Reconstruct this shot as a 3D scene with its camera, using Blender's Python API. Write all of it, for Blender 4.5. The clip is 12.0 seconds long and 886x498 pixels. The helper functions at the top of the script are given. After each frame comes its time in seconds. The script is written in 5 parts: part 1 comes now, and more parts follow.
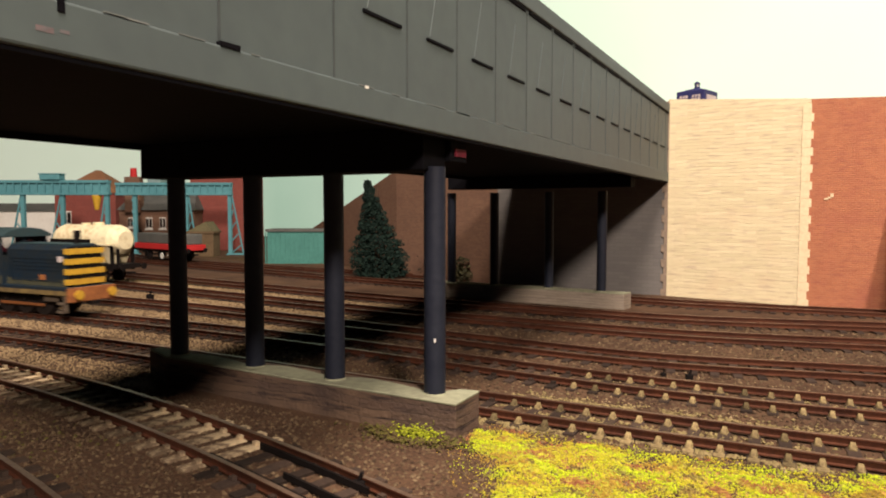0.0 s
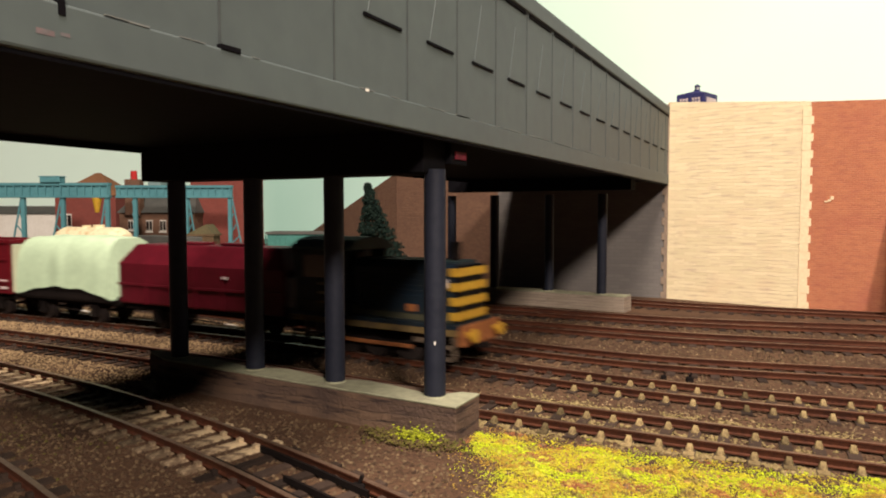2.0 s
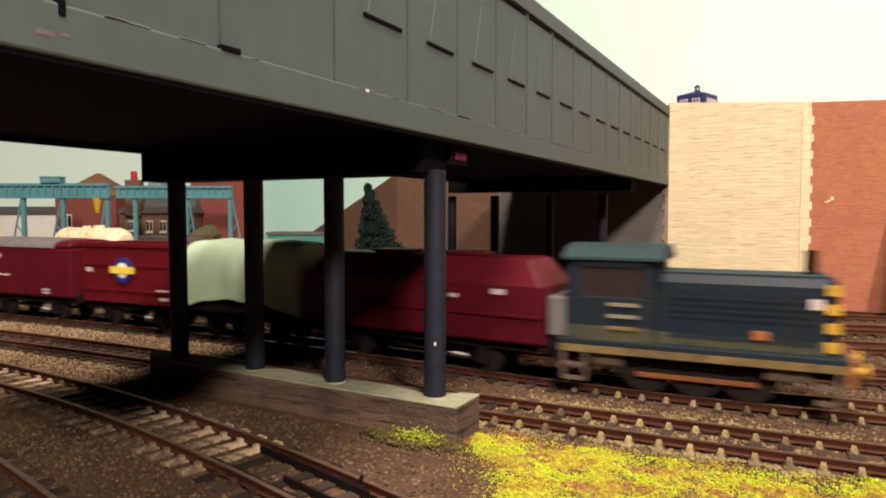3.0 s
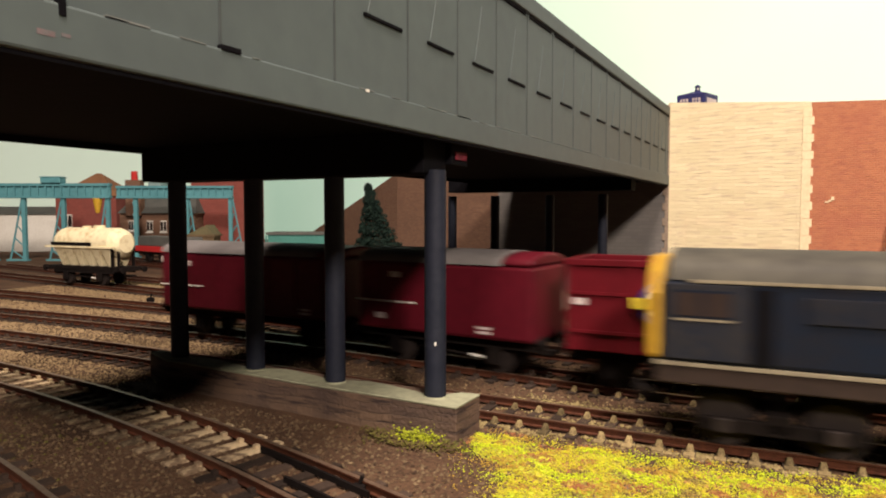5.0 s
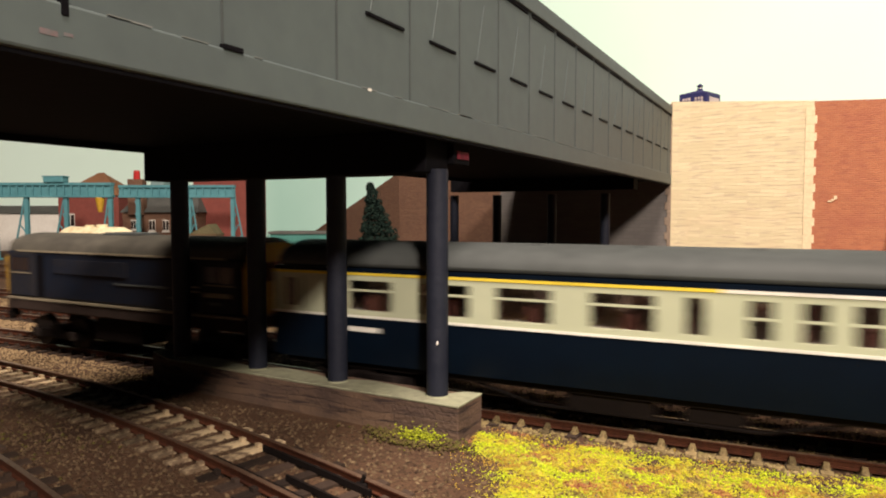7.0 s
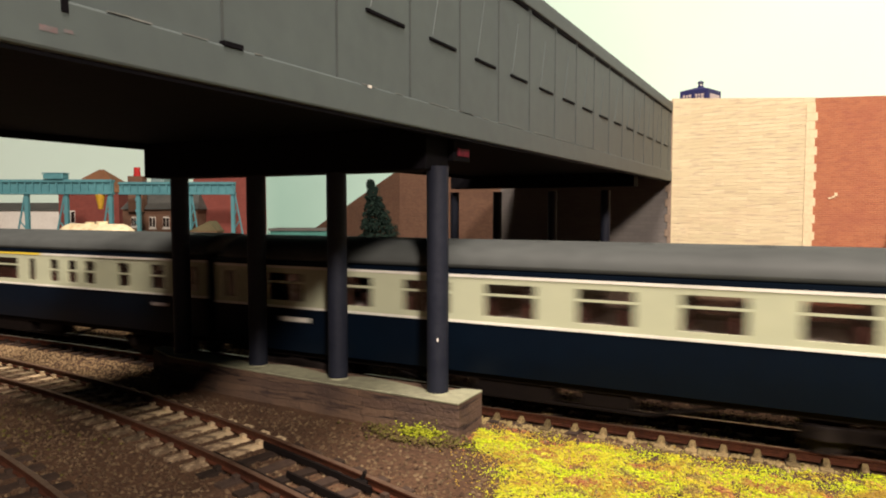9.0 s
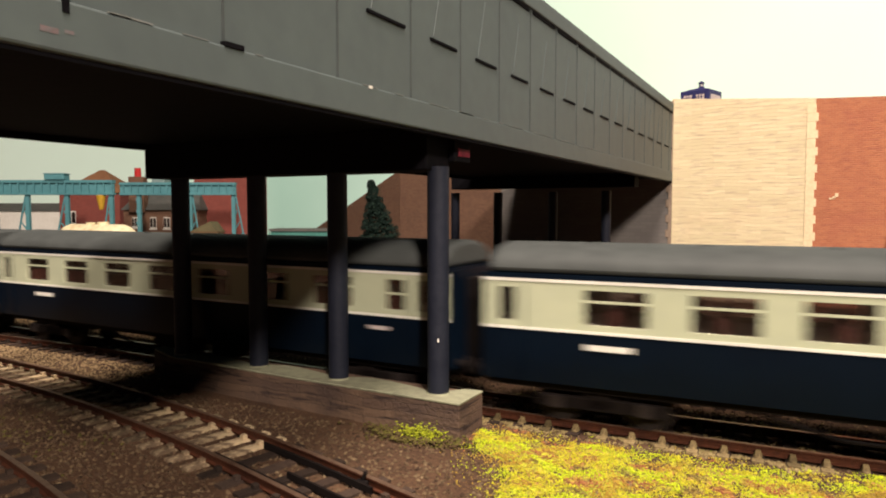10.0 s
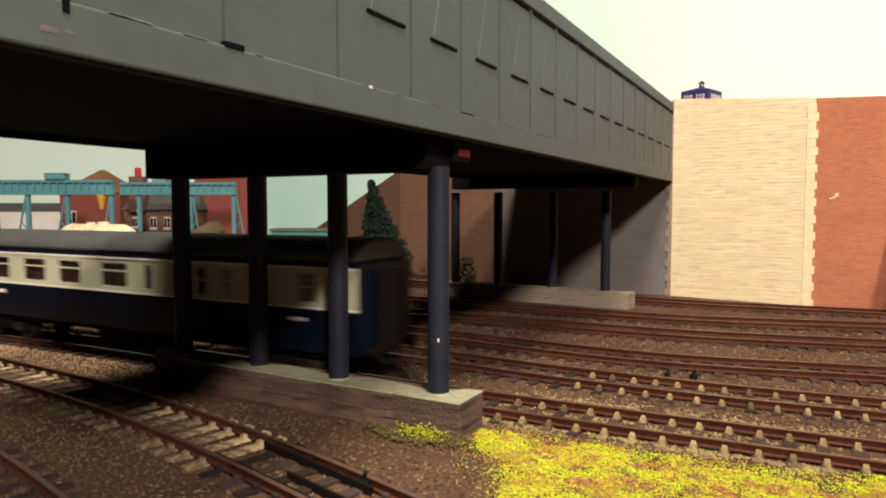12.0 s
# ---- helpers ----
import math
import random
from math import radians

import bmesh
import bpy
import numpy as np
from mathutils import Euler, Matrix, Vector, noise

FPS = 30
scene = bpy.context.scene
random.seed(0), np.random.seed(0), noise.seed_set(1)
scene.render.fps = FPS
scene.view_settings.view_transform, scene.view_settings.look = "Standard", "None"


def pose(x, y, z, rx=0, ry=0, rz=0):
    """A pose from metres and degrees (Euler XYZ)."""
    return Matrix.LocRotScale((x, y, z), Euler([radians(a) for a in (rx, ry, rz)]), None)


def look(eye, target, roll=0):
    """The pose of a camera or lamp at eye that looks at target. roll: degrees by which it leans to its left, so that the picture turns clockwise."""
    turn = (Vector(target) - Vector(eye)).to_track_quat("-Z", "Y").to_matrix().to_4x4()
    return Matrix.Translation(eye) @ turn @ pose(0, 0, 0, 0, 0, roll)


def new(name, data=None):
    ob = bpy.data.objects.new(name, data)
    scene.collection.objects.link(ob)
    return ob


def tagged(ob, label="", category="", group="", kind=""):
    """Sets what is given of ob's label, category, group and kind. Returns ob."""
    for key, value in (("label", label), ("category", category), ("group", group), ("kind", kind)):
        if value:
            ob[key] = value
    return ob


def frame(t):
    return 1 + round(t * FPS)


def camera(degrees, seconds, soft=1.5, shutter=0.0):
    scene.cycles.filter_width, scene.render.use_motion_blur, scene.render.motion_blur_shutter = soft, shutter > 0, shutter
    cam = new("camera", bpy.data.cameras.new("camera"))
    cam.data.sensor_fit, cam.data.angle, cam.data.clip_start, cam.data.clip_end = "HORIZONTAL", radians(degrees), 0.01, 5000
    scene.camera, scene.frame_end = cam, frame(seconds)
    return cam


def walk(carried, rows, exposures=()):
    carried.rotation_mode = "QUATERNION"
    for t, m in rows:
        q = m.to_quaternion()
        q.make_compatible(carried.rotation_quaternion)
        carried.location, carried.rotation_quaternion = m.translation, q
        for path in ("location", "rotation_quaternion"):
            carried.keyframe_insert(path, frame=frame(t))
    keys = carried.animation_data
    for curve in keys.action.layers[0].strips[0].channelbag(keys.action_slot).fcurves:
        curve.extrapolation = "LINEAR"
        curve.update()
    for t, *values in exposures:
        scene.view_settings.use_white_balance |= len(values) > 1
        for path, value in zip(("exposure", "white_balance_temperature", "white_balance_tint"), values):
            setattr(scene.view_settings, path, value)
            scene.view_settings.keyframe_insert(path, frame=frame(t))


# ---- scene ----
cam = camera(66.32, 12.0, soft=2.0, shutter=0.9)

# the phone lies on the layout, 64 mm above the rails, and drifts by a fraction of a degree
DRIFT = ((0, 0, 0), (0.5, 1.0, 3.0), (1.0, 1.0, 4.5), (1.5, 0.5, 5.8), (2.0, 0.3, 4.7), (2.5, 0.5, 5.0), (3.0, 0.5, 5.6),
         (5.0, 1.0, 5.6), (5.5, 2.3, 4.8), (6.0, 2.8, 4.7), (6.5, 3.6, 4.6), (7.0, 4.6, 4.2), (9.0, 5.1, -1.2),
         (9.5, 6.0, -0.3), (10.0, 6.2, -0.3), (10.5, 6.4, -0.4), (11.0, 6.5, -0.4), (12.0, 6.6, -0.6))
walk(cam, [(t, pose(0, 0, 0.064, 86.71 + math.degrees(dy / 1200), 0, 27.9 + math.degrees(dx / 1200))) for t, dx, dy in DRIFT])

# ---- light: the lit room round the layout, and its two lamps, over the layout and low behind the camera
world = bpy.data.worlds.new("room")
scene.world = world
world.use_nodes = True
world.node_tree.nodes["Background"].inputs[0].default_value = (0.72, 0.82, 1.0, 1)
world.node_tree.nodes["Background"].inputs[1].default_value = 0.009
for name, size, watts, tint, eye, aim in (
        ("ceiling_lamp", 0.42, 31.0, (1.0, 0.83, 0.71), (0.14, -0.15, 1.2), (-0.02, 0.3, 0.0)),
        ("room_lamp", 0.24, 45.0, (1.0, 0.83, 0.71), (0.92, -0.98, 1.05), (-0.05, 0.35, 0.05))):
    lamp_data = bpy.data.lights.new(name, "AREA")
    lamp_data.shape, lamp_data.size = "DISK", size
    lamp_data.energy, lamp_data.color = watts, tint
    new(name, lamp_data).matrix_world = look(eye, aim)
scene.view_settings.exposure = 0.0

MM = 0.001


# ---- materials
def material(name, col, col2=None, grain=2.0, rough=0.7, metal=0.0, bump=0.3, blotch=25.0, vary=0.0, island=0.0, spread=(0.35, 0.65), gloss=0.16):
    """Two colours mixed by a fine and a broad noise (sizes in mm), with fine relief."""
    m = bpy.data.materials.new(name)
    m.use_nodes = True
    nt = m.node_tree
    n, l = nt.nodes, nt.links
    b = n["Principled BSDF"]
    b.inputs["Roughness"].default_value, b.inputs["Metallic"].default_value = rough, metal
    b.inputs["Specular IOR Level"].default_value = gloss
    tc = n.new("ShaderNodeTexCoord")
    fine, broad = n.new("ShaderNodeTexNoise"), n.new("ShaderNodeTexNoise")
    fine.inputs["Scale"].default_value, fine.inputs["Detail"].default_value = 1000 / grain, 4
    broad.inputs["Scale"].default_value, broad.inputs["Detail"].default_value = 1000 / blotch, 3
    for x in (fine, broad):
        l.new(tc.outputs["Object"], x.inputs["Vector"])
    add = n.new("ShaderNodeMath")
    add.operation = "ADD"
    l.new(fine.outputs["Fac"], add.inputs[0])
    l.new(broad.outputs["Fac"], add.inputs[1])
    half = n.new("ShaderNodeMapRange")
    half.inputs["From Min"].default_value, half.inputs["From Max"].default_value = 2 * spread[0], 2 * spread[1]
    l.new(add.outputs[0], half.inputs["Value"])
    mix = n.new("ShaderNodeMix")
    mix.data_type = "RGBA"
    mix.inputs["A"].default_value = (*col, 1)
    mix.inputs["B"].default_value = (*(col2 or [c * 0.7 for c in col]), 1)
    l.new(half.outputs["Result"], mix.inputs["Factor"])
    out = mix.outputs["Result"]
    if vary or island:
        src = n.new("ShaderNodeObjectInfo").outputs["Random"] if vary else n.new("ShaderNodeNewGeometry").outputs["Random Per Island"]
        r = n.new("ShaderNodeMapRange")
        r.inputs["To Min"].default_value, r.inputs["To Max"].default_value = 1 - (vary or island), 1 + (vary or island)
        l.new(src, r.inputs["Value"])
        hsv = n.new("ShaderNodeHueSaturation")
        l.new(r.outputs["Result"], hsv.inputs["Value"])
        l.new(out, hsv.inputs["Color"])
        out = hsv.outputs["Color"]
    l.new(out, b.inputs["Base Color"])
    if bump:
        bp = n.new("ShaderNodeBump")
        bp.inputs["Strength"].default_value, bp.inputs["Distance"].default_value = bump, 0.0004
        l.new(fine.outputs["Fac"], bp.inputs["Height"])
        l.new(bp.outputs["Normal"], b.inputs["Normal"])
    return m


def masonry(name, col, col2, joint, w, h, gap=0.4, wobble=0.0, streak=0.0, bump=0.6, rough=0.85, dark=0.5, stain=(0.3, 0.25, 0.2), vein=None):
    """Printed and embossed brick or stone card: courses w x h mm along an upright wall."""
    m = bpy.data.materials.new(name)
    m.use_nodes = True
    nt = m.node_tree
    n, l = nt.nodes, nt.links
    b = n["Principled BSDF"]
    b.inputs["Roughness"].default_value = rough
    b.inputs["Specular IOR Level"].default_value = 0.15
    tc = n.new("ShaderNodeTexCoord")
    sep, com, along = n.new("ShaderNodeSeparateXYZ"), n.new("ShaderNodeCombineXYZ"), n.new("ShaderNodeMath")
    along.operation = "ADD"
    l.new(tc.outputs["Object"], sep.inputs[0])
    l.new(sep.outputs["X"], along.inputs[0])
    l.new(sep.outputs["Y"], along.inputs[1])
    l.new(along.outputs[0], com.inputs["X"])
    l.new(sep.outputs["Z"], com.inputs["Y"])
    vec = com.outputs[0]
    wob = n.new("ShaderNodeTexNoise")
    wob.inputs["Scale"].default_value = 1000 / (w * 1.5)
    l.new(tc.outputs["Object"], wob.inputs["Vector"])
    if wobble:
        sc, ad = n.new("ShaderNodeVectorMath"), n.new("ShaderNodeVectorMath")
        sc.operation, ad.operation = "SCALE", "ADD"
        sc.inputs["Scale"].default_value = wobble * MM
        l.new(wob.outputs["Color"], sc.inputs[0])
        l.new(sc.outputs[0], ad.inputs[0])
        l.new(vec, ad.inputs[1])
        vec = ad.outputs[0]
    br = n.new("ShaderNodeTexBrick")
    br.inputs["Scale"].default_value = 1.0
    br.inputs["Brick Width"].default_value, br.inputs["Row Height"].default_value = w * MM, h * MM
    br.inputs["Mortar Size"].default_value, br.inputs["Mortar Smooth"].default_value = gap * MM, 0.4
    br.inputs["Bias"].default_value = 0.0
    br.inputs["Color1"].default_value, br.inputs["Color2"].default_value, br.inputs["Mortar"].default_value = (*col, 1), (*col2, 1), (*joint, 1)
    l.new(vec, br.inputs["Vector"])
    blot, grain = n.new("ShaderNodeTexNoise"), n.new("ShaderNodeTexNoise")
    blot.inputs["Scale"].default_value, blot.inputs["Detail"].default_value = 45, 6
    grain.inputs["Scale"].default_value = 900
    for x in (blot, grain):
        l.new(tc.outputs["Object"], x.inputs["Vector"])
    ramp = n.new("ShaderNodeMapRange")
    ramp.inputs["From Min"].default_value, ramp.inputs["From Max"].default_value = 0.5, 0.75
    ramp.inputs["To Max"].default_value = dark
    l.new(blot.outputs["Fac"], ramp.inputs["Value"])
    mix = n.new("ShaderNodeMix")
    mix.data_type = "RGBA"
    l.new(ramp.outputs["Result"], mix.inputs["Factor"])
    l.new(br.outputs["Color"], mix.inputs["A"])
    mix.inputs["B"].default_value = (*stain, 1)
    out = mix.outputs["Result"]
    if streak:
        wide, thin, seam, dim = n.new("ShaderNodeMapping"), n.new("ShaderNodeTexNoise"), n.new("ShaderNodeMapRange"), n.new("ShaderNodeMix")
        wide.inputs["Scale"].default_value = (75, 75, 620)
        thin.inputs["Scale"].default_value, thin.inputs["Detail"].default_value = 1.0, 4
        seam.inputs["From Min"].default_value, seam.inputs["From Max"].default_value, seam.inputs["To Max"].default_value = 0.52, 0.68, streak
        dim.data_type = "RGBA"
        l.new(tc.outputs["Object"], wide.inputs["Vector"])
        l.new(wide.outputs[0], thin.inputs["Vector"])
        l.new(thin.outputs["Fac"], seam.inputs["Value"])
        l.new(seam.outputs["Result"], dim.inputs["Factor"])
        l.new(out, dim.inputs["A"])
        dim.inputs["B"].default_value = (*(vein or [c * 0.8 for c in joint]), 1)
        out = dim.outputs["Result"]
    l.new(out, b.inputs["Base Color"])
    ht = n.new("ShaderNodeMath")
    ht.operation = "MULTIPLY_ADD"
    ht.inputs[1].default_value = -1.0
    l.new(br.outputs["Fac"], ht.inputs[0])
    l.new(grain.outputs["Fac"], ht.inputs[2])
    bp = n.new("ShaderNodeBump")
    bp.inputs["Strength"].default_value, bp.inputs["Distance"].default_value = bump, 0.0005
    l.new(ht.outputs[0], bp.inputs["Height"])
    l.new(bp.outputs["Normal"], b.inputs["Normal"])
    return m


def hues(name, colours, rough=0.9):
    """One colour of a few for each loose piece of a mesh."""
    m = bpy.data.materials.new(name)
    m.use_nodes = True
    n, l = m.node_tree.nodes, m.node_tree.links
    n["Principled BSDF"].inputs["Roughness"].default_value = rough
    n["Principled BSDF"].inputs["Specular IOR Level"].default_value = 0.15
    geo, ramp = n.new("ShaderNodeNewGeometry"), n.new("ShaderNodeValToRGB")
    ramp.color_ramp.interpolation = "LINEAR"
    while len(ramp.color_ramp.elements) < len(colours):
        ramp.color_ramp.elements.new(0.5)
    for i, c in enumerate(colours):
        ramp.color_ramp.elements[i].position = i / (len(colours) - 1)
        ramp.color_ramp.elements[i].color = (*c, 1)
    l.new(geo.outputs["Random Per Island"], ramp.inputs["Fac"])
    l.new(ramp.outputs["Color"], n["Principled BSDF"].inputs["Base Color"])
    return m


GREY = material("grey_paint", (0.083, 0.105, 0.103), (0.069, 0.086, 0.087), 6, 0.55, bump=0.12, blotch=60, gloss=0.3)
WORN = material("worn_grey", (0.2, 0.21, 0.195), (0.14, 0.15, 0.147), 2, 0.6)
SCUFF = material("red_scuff", (0.17, 0.1, 0.105), (0.12, 0.125, 0.125), 1.5, 0.7)
SEAM = material("dark_seam", (0.068, 0.08, 0.08), (0.05, 0.06, 0.06), 3, 0.6)
# near-black puts the shade under the bridge and in recesses into the colour
SHADEBLACK = material("shade_black", (0.005, 0.0045, 0.006), (0.003, 0.003, 0.004), 5, 0.8, blotch=40, gloss=0.06)
COLUMN = material("black_paint", (0.008, 0.0105, 0.02), (0.014, 0.017, 0.028), 2, 0.62, bump=0.35, blotch=12, gloss=0.25)
CONCRETE = material("cement_top", (0.29, 0.3, 0.2), (0.18, 0.18, 0.125), 3, 0.9, blotch=20)
STONE = masonry("coursed_stone", (0.69, 0.6, 0.39), (0.6, 0.52, 0.33), (0.62, 0.5, 0.34), 17, 2.6, 0.14, 4.5, 0.6, dark=0.35, stain=(0.62, 0.46, 0.3), vein=(0.42, 0.32, 0.25))
# darker grey-brown tone for the left quoins
QUOINDULL = material("grey_brown_quoin", (0.3, 0.23, 0.17), (0.2, 0.155, 0.12), 2, 0.85, blotch=10)
QUOIN = material("pale_stone", (0.78, 0.65, 0.43), (0.66, 0.53, 0.34), 2, 0.85, blotch=10)
REDBRICK = masonry("red_brick_card", (0.46, 0.175, 0.09), (0.38, 0.135, 0.075), (0.43, 0.2, 0.115), 3.6, 1.4, 0.2, 0.5, 0.35, dark=0.45, stain=(0.33, 0.1, 0.075), vein=(0.26, 0.085, 0.075))
BROWNBRICK = masonry("brown_brick_card", (0.19, 0.108, 0.068), (0.15, 0.08, 0.055), (0.16, 0.1, 0.068), 4.2, 1.7, 0.25, 0.3, 0.0, dark=0.5, stain=(0.12, 0.07, 0.05))
# the stone wall continued, darkened to grey for the bridge's shade on it
SHADEDSTONE = masonry("shaded_stone_grey", (0.16, 0.15, 0.14), (0.14, 0.13, 0.125), (0.13, 0.12, 0.11), 9, 2.9, 0.2, 1.0, 0.0, bump=0.25, dark=0.3, stain=(0.1, 0.1, 0.1))
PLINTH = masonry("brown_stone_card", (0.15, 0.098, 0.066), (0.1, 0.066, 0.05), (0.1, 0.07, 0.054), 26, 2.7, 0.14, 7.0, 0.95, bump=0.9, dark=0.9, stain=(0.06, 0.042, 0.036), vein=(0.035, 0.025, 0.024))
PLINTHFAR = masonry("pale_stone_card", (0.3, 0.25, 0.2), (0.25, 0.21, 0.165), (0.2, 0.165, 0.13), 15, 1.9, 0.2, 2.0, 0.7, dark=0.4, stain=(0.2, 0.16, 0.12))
BALLAST = material("ballast", (0.108, 0.062, 0.035), (0.045, 0.025, 0.016), 1.1, 0.95, bump=1.0, blotch=30, spread=(0.36, 0.62))
CHIP = hues("ballast_chips", [(0.03, 0.018, 0.012), (0.085, 0.052, 0.03), (0.045, 0.027, 0.018), (0.13, 0.088, 0.05), (0.06, 0.04, 0.024), (0.17, 0.122, 0.07)])
SAND = hues("pale_ballast_chips", [(0.23, 0.16, 0.085), (0.28, 0.2, 0.11), (0.26, 0.185, 0.1), (0.31, 0.23, 0.13)])
RAIL = material("rusty_rail", (0.1, 0.036, 0.019), (0.045, 0.018, 0.012), 1.5, 0.55, 0.25, 0.3, blotch=18)
RAILTOP = material("worn_railhead", (0.3, 0.2, 0.14), (0.17, 0.1, 0.065), 2.0, 0.4, 0.7, 0.2, blotch=30)
SLEEPER = material("dark_sleeper", (0.055, 0.036, 0.026), (0.03, 0.021, 0.017), 1.5, 0.85, vary=0.4)
PALESLEEPER = material("dusty_sleeper", (0.38, 0.3, 0.185), (0.11, 0.078, 0.05), 2.0, 0.9, vary=0.5, spread=(0.42, 0.58))
CHAIR = material("dusty_chair", (0.28, 0.215, 0.1), (0.085, 0.06, 0.032), 1.1, 0.9, bump=1.0, blotch=3, vary=0.6)
MOSS = hues("moss_crumbs", [(0.07, 0.065, 0.018), (0.1, 0.09, 0.02), (0.06, 0.04, 0.02), (0.08, 0.05, 0.026)])
BRICKDARK = masonry("dark_red_brick_card", (0.25, 0.07, 0.055), (0.2, 0.055, 0.045), (0.22, 0.08, 0.065), 3.6, 1.4, 0.2, 0.3, 0.0, dark=0.4, stain=(0.14, 0.045, 0.04))
TEAL = material("turquoise_paint", (0.10, 0.27, 0.30), (0.07, 0.2, 0.23), 3, 0.5, bump=0.1)
TEALDARK = material("teal_shed_paint", (0.07, 0.22, 0.19), (0.05, 0.16, 0.14), 3, 0.55, bump=0.1)
SLATE = material("slate_card", (0.11, 0.11, 0.1), (0.07, 0.075, 0.07), 2, 0.8)
TILE = material("brown_roof_card", (0.26, 0.13, 0.065), (0.18, 0.09, 0.05), 2, 0.85)
WOOD = material("shed_boards", (0.16, 0.11, 0.06), (0.09, 0.06, 0.035), 2, 0.85)
WHITE = material("white_paint", (0.75, 0.74, 0.68), (0.62, 0.6, 0.54), 3, 0.6, bump=0.1)
CREAM = material("cream_tank_paint", (0.72, 0.64, 0.42), (0.45, 0.34, 0.18), 4, 0.5, bump=0.1, blotch=14, spread=(0.48, 0.7))
BLACK = material("black_underframe", (0.006, 0.005, 0.005), (0.012, 0.009, 0.008), 2, 0.8, gloss=0.05)
WHEEL = material("wheel_steel", (0.028, 0.021, 0.019), (0.014, 0.011, 0.01), 2, 0.6)
WAGONRED = material("bauxite_red_paint", (0.105, 0.006, 0.011), (0.07, 0.0045, 0.008), 4, 0.45, bump=0.1)
VANRED = material("van_red_paint", (0.088, 0.006, 0.013), (0.058, 0.0045, 0.009), 4, 0.45, bump=0.1)
VANROOF = material("grey_van_roof", (0.16, 0.15, 0.145), (0.11, 0.1, 0.1), 4, 0.7, bump=0.1)
SHEET = material("pale_green_sheet", (0.44, 0.58, 0.4), (0.36, 0.48, 0.33), 3, 0.75, bump=0.15, blotch=15)
BLUE = material("weathered_blue_paint", (0.0075, 0.018, 0.033), (0.017, 0.021, 0.021), 3, 0.5, bump=0.1, blotch=18)
LOCOBLUE = material("grimy_loco_blue", (0.005, 0.0105, 0.023), (0.011, 0.0115, 0.016), 3, 0.5, bump=0.1, blotch=22)
COACHBLUE = material("coach_blue", (0.0022, 0.006, 0.013), (0.0018, 0.0045, 0.01), 5, 0.4, bump=0.05, gloss=0.1)
COACHGREY = material("coach_pale_grey", (0.44, 0.47, 0.33), (0.39, 0.42, 0.3), 5, 0.4, bump=0.05)
COACHROOF = material("coach_roof_grey", (0.07, 0.078, 0.076), (0.05, 0.056, 0.055), 4, 0.6, bump=0.1, blotch=30)
YELLOW = material("warning_yellow", (0.56, 0.35, 0.035), (0.4, 0.22, 0.03), 4, 0.5, bump=0.1)
LINEWHITE = material("lining_white", (0.78, 0.77, 0.7), rough=0.5, bump=0)
LINEYELLOW = material("lining_yellow", (0.78, 0.6, 0.06), rough=0.5, bump=0)
SEAT = material("brown_seat_plastic", (0.07, 0.024, 0.018), (0.04, 0.016, 0.013), 3, 0.6)
PANE = material("tinted_window", (0.5, 0.46, 0.46), (0.45, 0.42, 0.42), 8, 0.04, bump=0, gloss=0.5)
PANE.node_tree.nodes["Principled BSDF"].inputs["Transmission Weight"].default_value = 1.0
GLASS = material("dark_window", (0.02, 0.015, 0.015), (0.035, 0.025, 0.022), 8, 0.12, bump=0, gloss=0.5)
DUSTLINE = material("dusty_cream_line", (0.26, 0.23, 0.16), (0.15, 0.125, 0.09), 3, 0.8)
LOCOROOF = material("sooty_roof", (0.085, 0.08, 0.064), (0.05, 0.047, 0.04), 4, 0.65, bump=0.15, blotch=20)
CABGRIME = material("grimy_cab_side", (0.011, 0.014, 0.023), (0.022, 0.021, 0.023), 3, 0.6, blotch=12)
FOOTDUST = material("tan_road_dust", (0.13, 0.1, 0.07), (0.06, 0.045, 0.035), 2, 0.85, blotch=8)
CABROOF = material("teal_grey_roof", (0.022, 0.048, 0.058), (0.03, 0.045, 0.045), 3, 0.6, blotch=15)
DUST = material("olive_dust", (0.075, 0.07, 0.038), (0.035, 0.042, 0.035), 2, 0.85, blotch=9)
GRIME = material("grimy_yellow_line", (0.2, 0.14, 0.05), (0.09, 0.065, 0.035), 3, 0.8, blotch=10)
ORANGE = material("faded_orange_paint", (0.36, 0.14, 0.045), (0.2, 0.075, 0.03), 2, 0.6)
ROUNDEL = material("roundel_blue", (0.015, 0.03, 0.2), rough=0.5, bump=0)
INK = material("pale_lettering", (0.55, 0.48, 0.46), rough=0.6, bump=0)
NEEDLES = hues("conifer_needles", [(0.004, 0.011, 0.009), (0.007, 0.017, 0.013), (0.011, 0.023, 0.016), (0.005, 0.013, 0.011)])
BUSH = hues("bush_leaves", [(0.035, 0.03, 0.016), (0.05, 0.045, 0.02), (0.025, 0.025, 0.015)])
BARK = material("bark", (0.08, 0.05, 0.03), (0.05, 0.03, 0.02), 2, 0.9)
BOXBLUE = material("kiosk_blue", (0.02, 0.025, 0.09), (0.03, 0.03, 0.1), 3, 0.5, bump=0.1)
REDPAINT = material("red_pot", (0.5, 0.03, 0.03), rough=0.6, bump=0.1)

